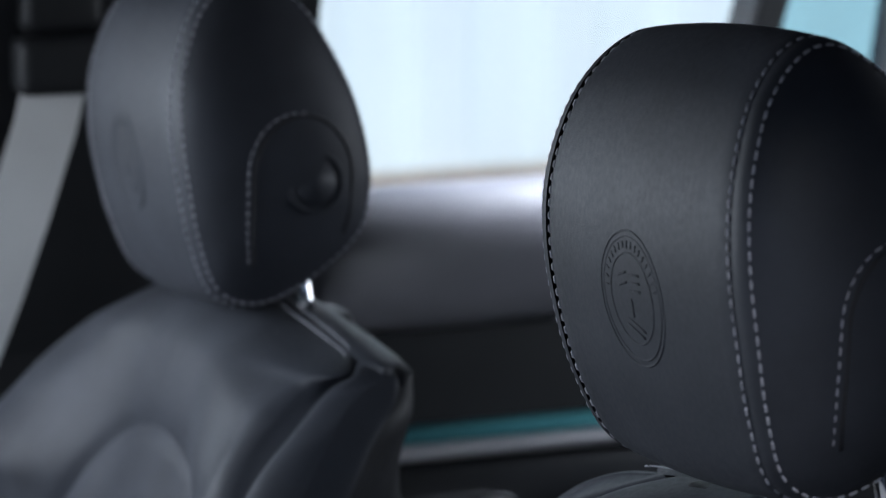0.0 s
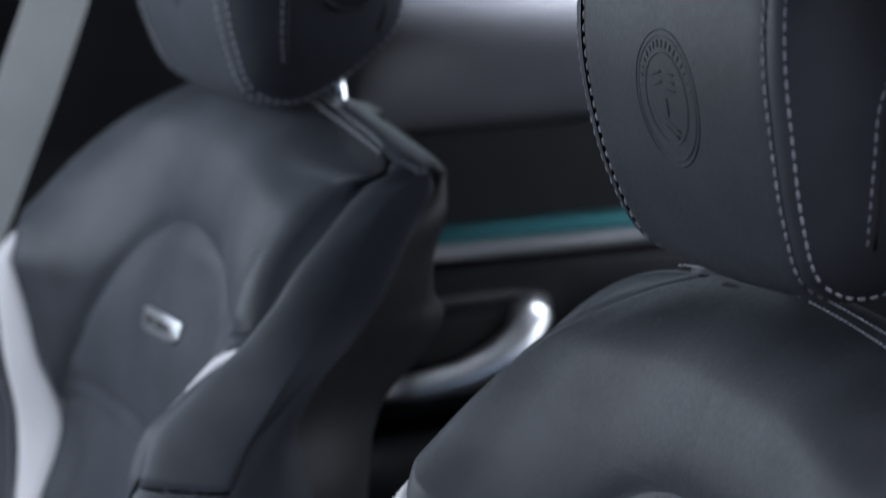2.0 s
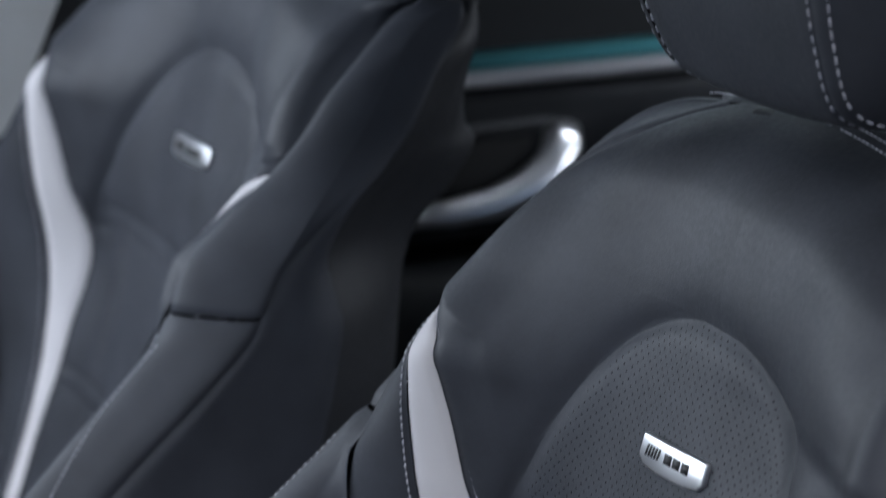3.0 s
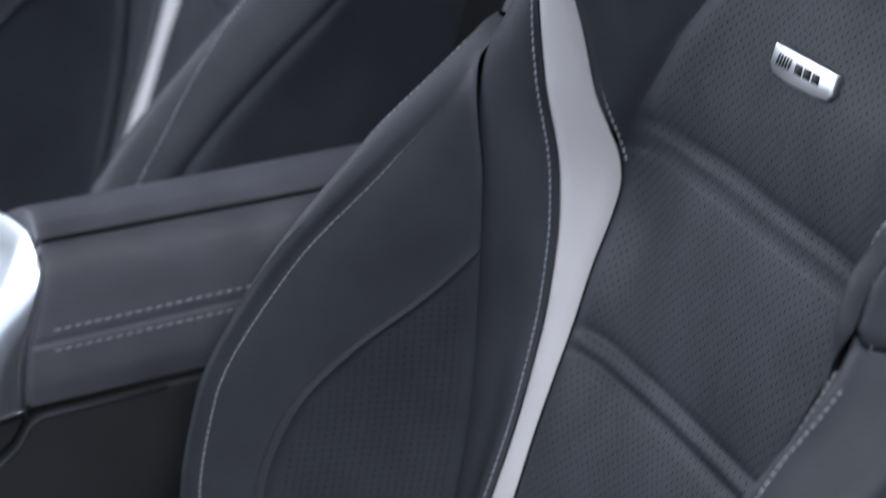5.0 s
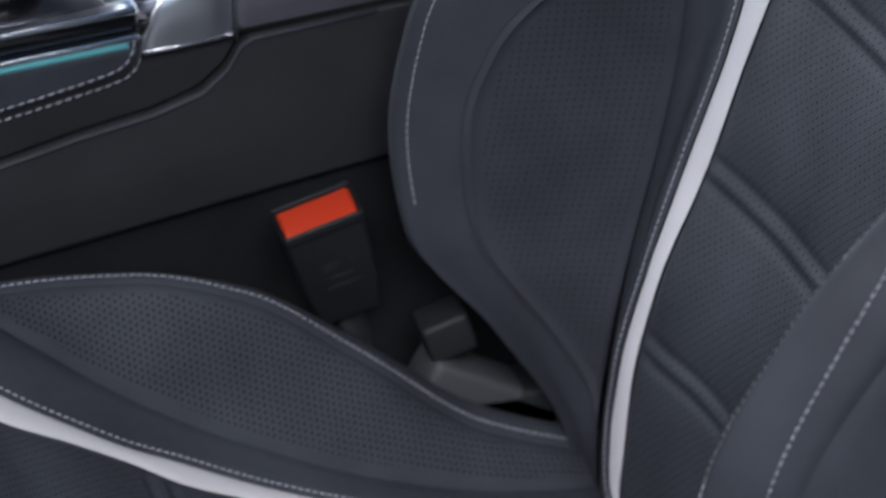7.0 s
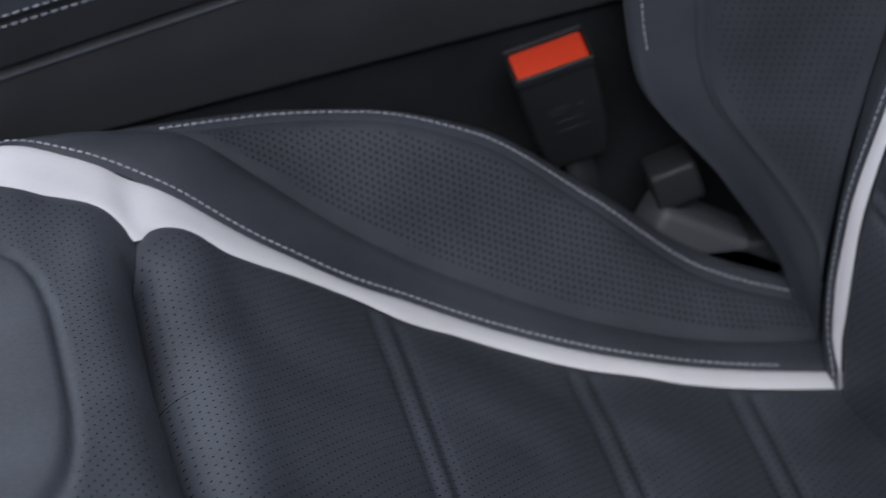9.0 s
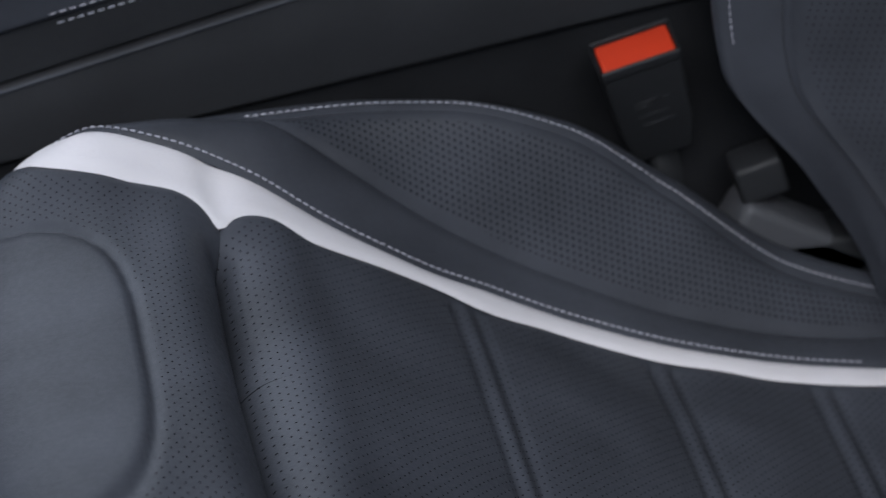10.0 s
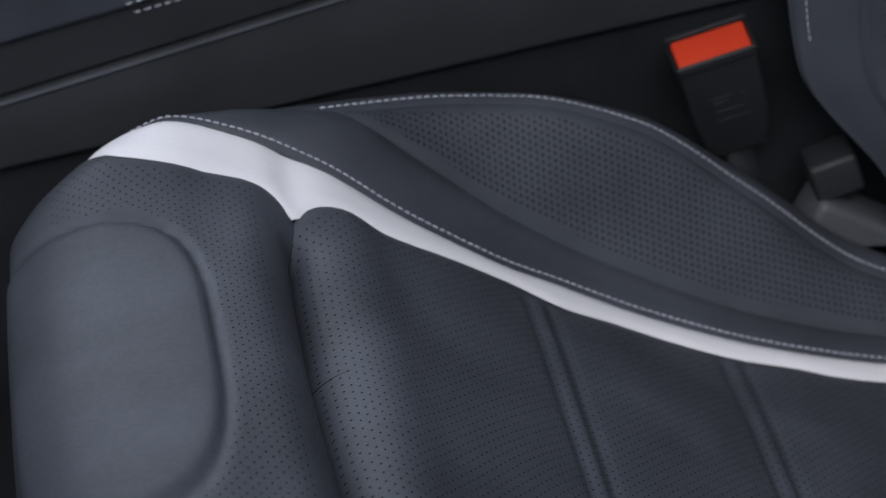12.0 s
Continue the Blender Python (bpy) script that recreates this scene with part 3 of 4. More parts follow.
inlay_in = smooth_curve([-0.10, 0.200, 0.206, 0.218, 0.238, 0.265, 0.308, 0.374, 0.443, 0.53, 0.59, 0.614, 0.62], [0.232, 0.232, 0.229, 0.218, 0.208, 0.202, 0.198, 0.196, 0.196, 0.199, 0.204, 0.232, 0.232])


def cush_relief(v, s):
    g = np.zeros_like(v)
    for k in (0.317, 0.433, 0.530):
        for d in (-0.0065, 0.0065):
            g -= 0.0021 * np.exp(-((v - k - d) / 0.0034) ** 2)
        g += 0.0012 * np.exp(-((v - k) / 0.004) ** 2)
        g -= 0.0035 * np.exp(-((v - k) / 0.024) ** 2)
    return g * np.clip((cush_in(v) - s) / 0.008, 0, 1)


def pad_relief(v, s):
    """The smooth oval pressed into the front pad."""
    a = np.abs((v - 0.045) / 0.078) ** 3.2 + np.abs(s / 0.128) ** 3.2
    r = np.maximum(a, 1e-6) ** (1 / 3.2)
    return -0.003 * np.exp(-((r - 1) / 0.035) ** 2) + 0.0015 * (r < 1)


def build_cushion(seat):
    p, q, oval = Patch(), Patch(), Patch()
    for side in (1, -1):
        p.add(cushion, np.linspace(-0.10, SPLIT - 0.0001, 110), const(0.0), cush_in, 50, C_INNER, side, "r", 0.003, 0.004, pad_relief, deep="t", mask=lambda v, s: (np.abs((v - 0.045) / 0.078) ** 3.2 + np.abs(s / 0.128) ** 3.2 > 1.25) & (v > 0.05) & (v < 0.155))
        q.add(cushion, np.linspace(SPLIT + 0.0001, 0.615, 220), const(0.0), cush_in, 40, C_INNER, side, "r", 0.003, 0.004, cush_relief, deep="b")
    p.make("thigh_pad", leather_pad, seat, "charcoal leather thigh support with a smooth oval")
    q.make("cushion_insert", leather_fine, seat, "perforated charcoal leather cushion insert with pressed ribs")
    for side in (1, -1):
        Patch().add(cushion, np.linspace(-0.10, 0.615, 160), lambda v: np.minimum(cush_in(v) - 0.001, cush_out(v) - 0.0003), cush_out, 10, C_INNER, side, "lr", 0.002, 0.003, lambda v, s: -0.003 * np.exp(-((v - SPLIT) / 0.01) ** 2)).make("cushion_stripe", white_suede, seat, "pale grey suede accent stripe")
        Patch().add(cushion, np.linspace(-0.10, 0.615, 160), cush_out, lambda v: np.minimum(inlay_in(v), 0.232), 16, C_INNER, side, "lr", 0.003, 0.004).make("cushion_strip", leather, seat)
        zz = 0.206 + (0.612 - 0.206) * (0.5 - 0.5 * np.cos(np.linspace(0, math.pi, 90)))
        Patch().add(cushion, zz, inlay_in, const(0.2325), 26, C_INNER, side, "lr", 0.003, 0.005).make("cushion_inlay", leather_perf, seat, "perforated leather inlay of the cushion bolster")
        Patch().add(cushion, np.linspace(-0.10, 0.615, 120), const(0.232), const(0.45), 30, C_INNER, side, "l", 0.003, 0.004).make("cushion_side", leather, seat)
    stitch_part("cushion_stitching", cushion, np.linspace(0.06, 0.56, 420), lambda v: cush_out(v) + 0.0035, C_INNER, thread, seat, 0.0002)
    stitch_part("cushion_stitching", cushion, np.linspace(0.205, 0.60, 320), const(0.2365), C_INNER, thread, seat, 0.0002)
    part("seat_base", box_bm((-0.2, -0.24, 0.0), (0.36, 0.24, 0.085), 0.01), black_plastic, seat, "black plastic seat frame")
    part("recliner_cover", box_bm((0.22, -0.272, 0.03), (0.42, -0.25, 0.20), 0.01), black_plastic, seat)


leather_pad = leather_fine
driver_seat = thing("front_seat", (0.3, 1.55, 0.15), "charcoal leather sports seat with pale stripes beside the console", "car seat", "front seats")
build_backrest(driver_seat)
build_cushion(driver_seat)


# Headrest: its side outline, then how it swells towards the flanks.
H_SIDE = [(0.776, 1.043), (0.761, 1.076), (0.753, 1.112), (0.749, 1.145), (0.750, 1.174), (0.756, 1.200), (0.767, 1.225), (0.784, 1.244),
          (0.803, 1.252), (0.822, 1.245), (0.842, 1.226), (0.859, 1.196), (0.872, 1.164), (0.880, 1.128), (0.880, 1.102), (0.872, 1.075),
          (0.840, 1.047), (0.805, 1.032)]


def closed_outline(points, n):
    """A smooth closed outline of n points through the given ones."""
    p = np.array(points)
    m = len(p)
    out = []
    for q in np.linspace(0, m, n, endpoint=False):
        i, u = int(q), q - int(q)
        a, b, c, d = p[(i - 1) % m], p[i % m], p[(i + 1) % m], p[(i + 2) % m]
        out.append(0.5 * (2 * b + (c - a) * u + (2 * a - 5 * b + 4 * c - d) * u ** 2 + (3 * b - a - 3 * c + d) * u ** 3))
    return np.array(out)


H_LINE = closed_outline(H_SIDE, 120)
H_MID = np.array([0.812, 1.140])
H_HALF = 0.106


def head_half(z):
    """Half width of the front band at height z."""
    return H_HALF * (1 - 0.14 * np.clip(np.abs(np.asarray(z) - 1.145) / 0.1, 0, 1.2) ** 2.2)


def flank_swell(k):
    return 0.0005 + 0.026 * np.sin(np.asarray(k) * math.pi / 2) ** 1.2


def head_ring(k, side):
    """Ring k (0 the sewn edge, 1 the middle of the flank) of the side panel."""
    q = H_MID + (H_LINE - H_MID) * math.cos(k * math.pi / 2) ** 0.75
    y = head_half(q[:, 1]) + flank_swell(k)
    return np.stack([q[:, 0], side * y, q[:, 1]], 1) - SEAT_BASE


def build_headrest(seat):
    n, ny = len(H_LINE), 25
    ys = np.linspace(-H_HALF, H_HALF, ny)
    verts, faces = [], []
    cen = H_MID
    for y in ys:
        u = abs(y) / H_HALF
        edge = -0.0035 * math.exp(-((H_HALF - abs(y)) / 0.004) ** 1.5)
        q = H_LINE + (H_LINE - cen) / np.linalg.norm(H_LINE - cen, axis=1)[:, None] * (0.004 * (1 - u ** 2) + edge)
        verts += [(a - SEAT_BASE[0], y * head_half(b0) / H_HALF, b - SEAT_BASE[2]) for (a, b), b0 in zip(q, H_LINE[:, 1])]
    for j in range(ny - 1):
        for i in range(n):
            a, b = j * n + i, j * n + (i + 1) % n
            faces.append((a, b, b + n, a + n))
    me_ob = data_part("headrest", verts, faces, leather, seat, "smooth charcoal leather headrest with an embossed emblem")
    for side in (1, -1):
        verts, faces = [], []
        ks = np.concatenate([[0.0, 0.02, 0.05, 0.09], np.linspace(0.14, 0.97, 16)])
        for k in ks:
            r = head_ring(k, side)
            r[:, 1] -= side * 0.003 * math.exp(-(k / 0.05) ** 1.2)
            verts += [tuple(v) for v in r]
        for j in range(len(ks) - 1):
            for i in range(n):
                a, b = j * n + i, j * n + (i + 1) % n
                faces.append((a, a + n, b + n, b) if side > 0 else (a, b, b + n, a + n))
        last = (len(ks) - 1) * n
        faces.append(tuple(last + i for i in range(n)) if side < 0 else tuple(last + n - 1 - i for i in range(n)))
        data_part("headrest_flank", verts, faces, leather, me_ob)
        # double row of thread along the edge
        out = (H_LINE - cen) / np.linalg.norm(H_LINE - cen, axis=1)[:, None]
        nrm = np.stack([out[:, 0], np.zeros(n), out[:, 1]], 1)
        band = np.stack([H_LINE[:, 0], side * (head_half(H_LINE[:, 1]) - 0.0065), H_LINE[:, 1]], 1) - SEAT_BASE - nrm * 0.0003
        reach = np.linalg.norm(H_LINE - cen, axis=1)
        inward = 1 - 0.0036 / reach
        depth = np.arccos(inward ** (1 / 0.75)) / (math.pi / 2)
        ring = cen + (H_LINE - cen) * inward[:, None]
        flank = np.stack([ring[:, 0], side * (head_half(ring[:, 1]) + flank_swell(depth)), ring[:, 1]], 1) - SEAT_BASE
        fn = nrm * 0.5 + np.array([0, side * 0.8, 0])
        for rowp, rown in ((band, nrm), (flank, fn)):
            rowp = np.concatenate([rowp, rowp[:1]])
            rown = np.concatenate([rown, rown[:1]])
            ob = data_part("headrest_stitching", *stitches(rowp, rown, 0.0046, 0.0020, 0.0014), thread, me_ob, "pale contrast stitching")
            ob["kind"] = "stuff"
        # sewn pocket with the release button
        ang = np.linspace(-0.15 * math.pi, 1.15 * math.pi, 60)
        arc = [(0.828 - 0.034 * math.cos(a), 1.118 + 0.040 * math.sin(a)) for a in ang]
        arc = [(0.797, 1.062), (0.795, 1.075), (0.794, 1.090)] + arc[6:-6] + [(0.861, 1.092), (0.858, 1.080)]
        pts = []
        for a, b in arc:
            d = np.array([a, b]) - H_MID
            i = int(np.argmin(np.abs(np.arctan2(*(H_LINE - H_MID).T[::-1]) - math.atan2(d[1], d[0]))))
            f = np.linalg.norm(d) / np.linalg.norm(H_LINE[i] - H_MID)
            k = math.acos(min(1.0, max(0.0, f)) ** (1 / 0.75)) / (math.pi / 2)
            pts.append((a, side * (head_half(b) + flank_swell(k)), b))
        pts = np.array(pts) - SEAT_BASE
        part("pocket_seam", tube(pts, 0.0012, 8), thread_dark, me_ob)
        ob = data_part("headrest_stitching", *stitches(pts + np.array([-0.004, 0, 0.002]), np.tile([0, side, 0], (len(pts), 1)), 0.0044, 0.0022, 0.0011), thread, me_ob, "pale contrast stitching")
        ob["kind"] = "stuff"
    # release button on the flank that faces the open door
    c = np.array([0.835, -0.1290, 1.115]) - SEAT_BASE
    bm = bmesh.new()
    bmesh.ops.create_cone(bm, cap_ends=True, segments=40, radius1=0.0165, radius2=0.0160, depth=0.003, matrix=Matrix.Translation(c) @ Matrix.Rotation(radians(90), 4, "X"))
    bmesh.ops.bevel(bm, geom=[e for e in bm.edges if e.calc_face_angle(0) > 0.6], offset=0.002, segments=3, affect="EDGES")
    part("release_button", bm, leather, me_ob, "round black release button")
    ring = [c + np.array([0.0185 * math.cos(a), 0.0, 0.0185 * math.sin(a)]) for a in np.linspace(0, 2 * math.pi, 40, endpoint=False)]
    part("button_ring", tube(ring, 0.0018, 8, closed=True), leather, me_ob)
    # embossed emblem: plain rings and bars
    ex, ez = 0.7437 - SEAT_BASE[0], 1.125 - SEAT_BASE[2]

    def front(y, z):
        zz = z + SEAT_BASE[2]
        x = np.interp(zz, H_LINE[:38, 1][np.argsort(H_LINE[:38, 1])], H_LINE[:38, 0][np.argsort(H_LINE[:38, 1])])
        return np.array([x - SEAT_BASE[0] - 0.004 * (1 - (y / H_HALF) ** 2), y, z])
    for r, w in ((0.0335, 0.0006), (0.0305, 0.0005), (0.0225, 0.0006)):
        pts = [front(r * math.cos(a), ez + r * math.sin(a)) + np.array([0.0002, 0, 0]) for a in np.linspace(0, 2 * math.pi, 56, endpoint=False)]
        part("emblem_ring", tube(pts, w, 8, closed=True), leather, me_ob)
    for k, (y0, z0, y1, z1) in enumerate(((-0.011, 0.012, -0.002, 0.012), (-0.011, 0.008, -0.002, 0.008), (-0.011, 0.004, -0.002, 0.004), (0.003, 0.013, 0.012, 0.011),
                                          (0.003, 0.008, 0.012, 0.006), (-0.010, -0.016, 0.006, -0.010), (-0.008, -0.019, 0.008, -0.013), (0.0, 0.0, 0.0, -0.009))):
        pts = [front(y0 + (y1 - y0) * f, ez + z0 + (z1 - z0) * f) for f in np.linspace(0, 1, 5)]
        part("emblem_bar", tube(pts, 0.0006, 6), leather, me_ob)
    for a in np.linspace(0.2, math.pi - 0.2, 17):
        p0, p1 = [front(r * math.cos(a), ez + r * math.sin(a)) for r in (0.0250, 0.0285)]
        part("emblem_bar", tube([p0, p1], 0.00045, 5), leather, me_ob)
    # chrome posts and their collars
    for y in (-0.07, 0.07):
        foot = np.array([0.853, y, 0.978]) - SEAT_BASE
        head = np.array([0.838, y, 1.085]) - SEAT_BASE
        part("headrest_post", tube([foot, head], 0.0055, 16), bright_chrome, me_ob, "polished chrome post")
        part("post_collar", box_bm(foot + np.array([-0.030, -0.022, 0.012]), foot + np.array([0.018, 0.022, 0.029]), 0.005, 3), black_plastic, seat, "black plastic post guide")


def build_badge(seat):
    """A small satin plate on the insert, with slanted bars and dark marks."""
    holder = Matrix.Translation(Vector((0.7410, -0.003, 0.852)) - Vector(SEAT_BASE)) @ Matrix.Rotation(radians(8), 4, "Z") @ Matrix.Rotation(radians(15), 4, "Y")
    w, h = 0.0285, 0.0078

    def at(y, z, x=0.0):
        return holder @ Vector((x, y, z))
    outline = [at(w, h), at(-w, h), at(-w - 0.0005, -h * 0.5), at(-w + 0.004, -h), at(-w * 0.4, -h * 1.2), at(w * 0.4, -h * 1.2), at(w - 0.004, -h), at(w + 0.0005, -h * 0.5)]
    plate = part("badge", extruded(outline, holder.to_3x3() @ Vector((-0.0045, 0, 0)), 0.0012), chrome, seat, "satin silver plate with dark marks")
    ink = mat("badge_ink", (0.02, 0.02, 0.022), 0.5)
    for k in range(5):
        y = w - 0.006 - 0.0026 * k
        part("badge_mark", extruded([at(y, 0.0028, -0.0044), at(y - 0.0014, 0.0034, -0.0044), at(y - 0.0003, -0.0026, -0.0044), at(y + 0.0011, -0.0026, -0.0044)], holder.to_3x3() @ Vector((-0.0004, 0, 0)), 0), ink, plate)
    for k in range(3):
        y = w - 0.022 - 0.0078 * k
        part("badge_mark", extruded([at(y, 0.0028, -0.0044), at(y - 0.0062, 0.0028, -0.0044), at(y - 0.0062, -0.0026, -0.0044), at(y, -0.0026, -0.0044)], holder.to_3x3() @ Vector((-0.0004, 0, 0)), 0), ink, plate)


build_headrest(driver_seat)
for child in driver_seat.children:
    if child.name.startswith("headrest"):
        c = Vector((0.0, 0.0, 1.14 - 0.15))
        turn = Matrix.Rotation(radians(-4.5), 3, "X")
        child.rotation_euler = turn.to_euler()
        child.location = c - turn @ c
build_badge(driver_seat)
far_seat = copy_thing(driver_seat, pose(0.279, 2.286, 0.142, 0, 0, -2))
tagged(far_seat, "charcoal leather sports seat with pale stripes before the far door")
for child in far_seat.children:
    if child.name.startswith("headrest"):
        child.location.z -= 0.023
        child.location.x -= 0.004


# ---- centre console ----
def console_line(x, z0, z1, x0=0.292, x1=0.488):
    return z0 + (z1 - z0) * (x - x0) / (x1 - x0)


console = thing("center_console", (0.3, 1.92, 0.15), "dark grey padded centre console with a stitched armrest and silver surround", "console")
CB = Vector((0.3, 1.92, 0.15))


def cpart(name, bm, material, label="", parent=None, smooth=True):
    bmesh.ops.translate(bm, verts=bm.verts, vec=-CB)
    return part(name, bm, material, parent or console, label, smooth)


NEAR, FARY = 1.85, 1.99
LOW = [(-0.5, 0.325), (1.0, 0.585)]
WALL_TOP = [(1.0, 0.638), (0.484, 0.592), (0.410, 0.5835), (0.4025, 0.579), (0.395, 0.566), (0.379, 0.552), (0.350, 0.542), (0.307, 0.533), (0.238, 0.515), (0.0, 0.452), (-0.5, 0.325)]
cpart("lower_cover", extruded([(-0.5, NEAR + 0.008, 0.15), (1.0, NEAR + 0.008, 0.15), (1.0, NEAR + 0.008, 0.578), (-0.5, NEAR + 0.008, 0.320)], (0, 0.11, 0), 0.002), carpet, "black carpeted lower console")
cpart("side_wall", extruded([(LOW[0][0], NEAR, LOW[0][1] - 0.003), (LOW[1][0], NEAR, LOW[1][1])] + [(x, NEAR, z) for x, z in WALL_TOP], (0, FARY - NEAR, 0), 0.003, 3), soft_plastic, "soft dark grey side wall")
# A lighter tube laid on to draw the highlight along the wall's top.
edge = [(x, NEAR - 0.0005, z - 0.0015) for x, z in WALL_TOP[1:]]
cpart("edge_highlight", tube(edge, 0.0013, 8), leather)
# inner trim above the slanted edge
inner = [(x - 0.002, NEAR + 0.004, z + 0.001) for x, z in WALL_TOP[3:]]
cpart("trim_panel", extruded([(0.4015, NEAR + 0.004, 0.5845), (0.30, NEAR + 0.004, 0.578), (-0.5, NEAR + 0.004, 0.52)] + inner[::-1], (0, 0.12, 0), 0.002), soft_plastic)
PAD = [(0.3425, 0.5865), (0.3415, 0.580), (0.3385, 0.5735), (0.333, 0.569), (0.320, 0.565), (0.283, 0.5565), (0.255, 0.5505), (0.10, 0.513), (-0.4, 0.39)]
cpart("knee_pad", extruded([(x, NEAR - 0.001, z) for x, z in PAD] + [(-0.4, NEAR - 0.001, 0.50), (0.10, NEAR - 0.001, 0.566)], (0, 0.05, 0), 0.004, 3), leather, "stitched dark leather knee pad")
dense = np.array([[np.interp(q, range(len(PAD)), [p[k] for p in PAD]) for k in (0, 1)] for q in np.linspace(0, 7.0, 160)])
for d in (0.0035, -0.0045):
    rowp = np.stack([dense[:, 0] - d * 0.6, np.full(len(dense), NEAR - (0.0012 if d > 0 else -0.0035)), dense[:, 1] + d], 1) - np.array(CB)
    ob = data_part("console_stitching", *stitches(rowp, np.tile([0, -1, 0], (len(rowp), 1)), 0.0042, 0.0018, 0.0010), thread, console, "pale contrast stitching")
    ob["kind"] = "stuff"


def strip(name, z0, z1, tall, y, material, x0=-0.4, x1=0.345, label=""):
    slope = (z1 - z0) / 0.063
    a, b = z0 + slope * (x0 - 0.286), z0 + slope * (x1 - 0.286)
    return cpart(name, extruded([(x0, y, a), (x1, y, b), (x1 - 0.002, y, b + tall), (x0, y, a + tall)], (0, 0.03, 0), 0.0012), material, label)


strip("upper_bead", 0.5985, 0.6045, 0.0042, NEAR + 0.003, bright_chrome, label="polished chrome bead")
strip("gloss_strip", 0.5880, 0.5940, 0.0100, NEAR + 0.005, piano, label="piano black strip")
strip("lower_bead", 0.5835, 0.5895, 0.0040, NEAR - 0.001, bright_chrome, label="polished chrome bead")
strip("ambient_strip", 0.5800, 0.5860, 0.0032, NEAR - 0.0018, teal_trim, x1=0.338, label="teal ambient light strip")
# tray and its silver surround
cpart("tray", extruded([(-0.4, NEAR + 0.012, 0.555), (0.40, NEAR + 0.012, 0.612), (0.40, FARY - 0.012, 0.612), (-0.4, FARY - 0.012, 0.555)], (0, 0, -0.02), 0.002), tray_reflection, "glossy black tray, its sky reflection put into the grey")
cpart("tray_wall", box_bm((-0.4, NEAR + 0.006, 0.54), (0.36, NEAR + 0.013, 0.598), 0.002), piano)
OUTER = [(0.3985, 1.849, 0.5875), (0.3990, 1.849, 0.602), (0.3995, 1.849, 0.617), (0.404, 1.849, 0.638), (0.412, 1.852, 0.660), (0.4155, 1.862, 0.677), (0.4135, 1.882, 0.684), (0.409, 1.915, 0.682), (0.400, 1.950, 0.675), (0.380, 1.978, 0.667), (0.33, 1.988, 0.658), (0.20, 1.988, 0.642)]
INNER = [(0.3445, 1.849, 0.5815), (0.348, 1.849, 0.594), (0.3525, 1.850, 0.606), (0.358, 1.853, 0.616), (0.365, 1.858, 0.624), (0.374, 1.868, 0.630), (0.380, 1.888, 0.634), (0.382, 1.915, 0.636), (0.377, 1.940, 0.637), (0.360, 1.955, 0.636), (0.31, 1.960, 0.630), (0.20, 1.960, 0.616)]


def loft(curves, n=60):
    """A skin over several open curves, each smoothed."""
    bm = bmesh.new()
    rows = []
    for c in curves:
        c = np.array(c)
        q = np.linspace(0, len(c) - 1, n)
        rows.append([bm.verts.new(Vector([float(smooth_curve(range(len(c)), c[:, k])(u)) for k in range(3)])) for u in q])
    for r0, r1 in zip(rows, rows[1:]):
        for i in range(n - 1):
            bm.faces.new((r0[i], r0[i + 1], r1[i + 1], r1[i]))
    bmesh.ops.recalc_face_normals(bm, faces=bm.faces)
    return bm


def mixed(f, lift):
    out = []
    for a, b in zip(OUTER, INNER):
        high = min(1.0, max(0.0, (a[2] - 0.617) / 0.03))
        out.append((a[0] + (b[0] - a[0]) * f, a[1] + (b[1] - a[1]) * f - lift * (1 - high), a[2] + (b[2] - a[2]) * f + lift * high))
    return out


back_lip = [(x + 0.003, y + 0.004, z - 0.008) for x, y, z in OUTER]
drop = [(x - 0.008, y + (0.008 if y < 1.9 else -0.004), z - 0.022) for x, y, z in INNER]
cpart("silver_surround", loft([back_lip, mixed(0.0, 0.0), mixed(0.06, 0.0016), mixed(0.3, 0.003), mixed(0.6, 0.003), mixed(0.88, 0.002), mixed(1.0, 0.0), drop]), chrome, "satin silver surround of the tray")
cpart("foot_bead", tube([(0.3445, 1.8475, 0.5815), (0.399, 1.8475, 0.5875)], 0.0018, 8), bright_chrome)
# hand controller: dark top in a bright shell
pod = bmesh.new()
bmesh.ops.create_uvsphere(pod, u_segments=40, v_segments=20, radius=1.0, matrix=Matrix.Translation((0.285, 1.915, 0.642)) @ Matrix.Rotation(radians(-8), 4, "Y") @ Matrix.Diagonal((0.068, 0.042, 0.022, 1)))
pod_ob = cpart("hand_controller", pod, chrome, "silver hand controller with a black pad")
pod = bmesh.new()
bmesh.ops.create_uvsphere(pod, u_segments=40, v_segments=20, radius=1.0, matrix=Matrix.Translation((0.281, 1.915, 0.652)) @ Matrix.Rotation(radians(-8), 4, "Y") @ Matrix.Diagonal((0.060, 0.036, 0.0175, 1)))
cpart("controller_pad", pod, piano, "black pad", pod_ob)
ring = [(0.284 + 0.0665 * math.cos(a), 1.915 + 0.0405 * math.sin(a), 0.646 + 0.0093 * math.cos(a)) for a in np.linspace(0, 2 * math.pi, 48, endpoint=False)]
cpart("controller_bead", tube(ring, 0.002, 8, closed=True), bright_chrome, "", pod_ob)
stalk = bmesh.new()
bmesh.ops.create_cone(stalk, cap_ends=True, segments=24, radius1=0.03, radius2=0.022, depth=0.03, matrix=Matrix.Translation((0.275, 1.915, 0.614)))
cpart("controller_foot", stalk, piano, "", pod_ob)
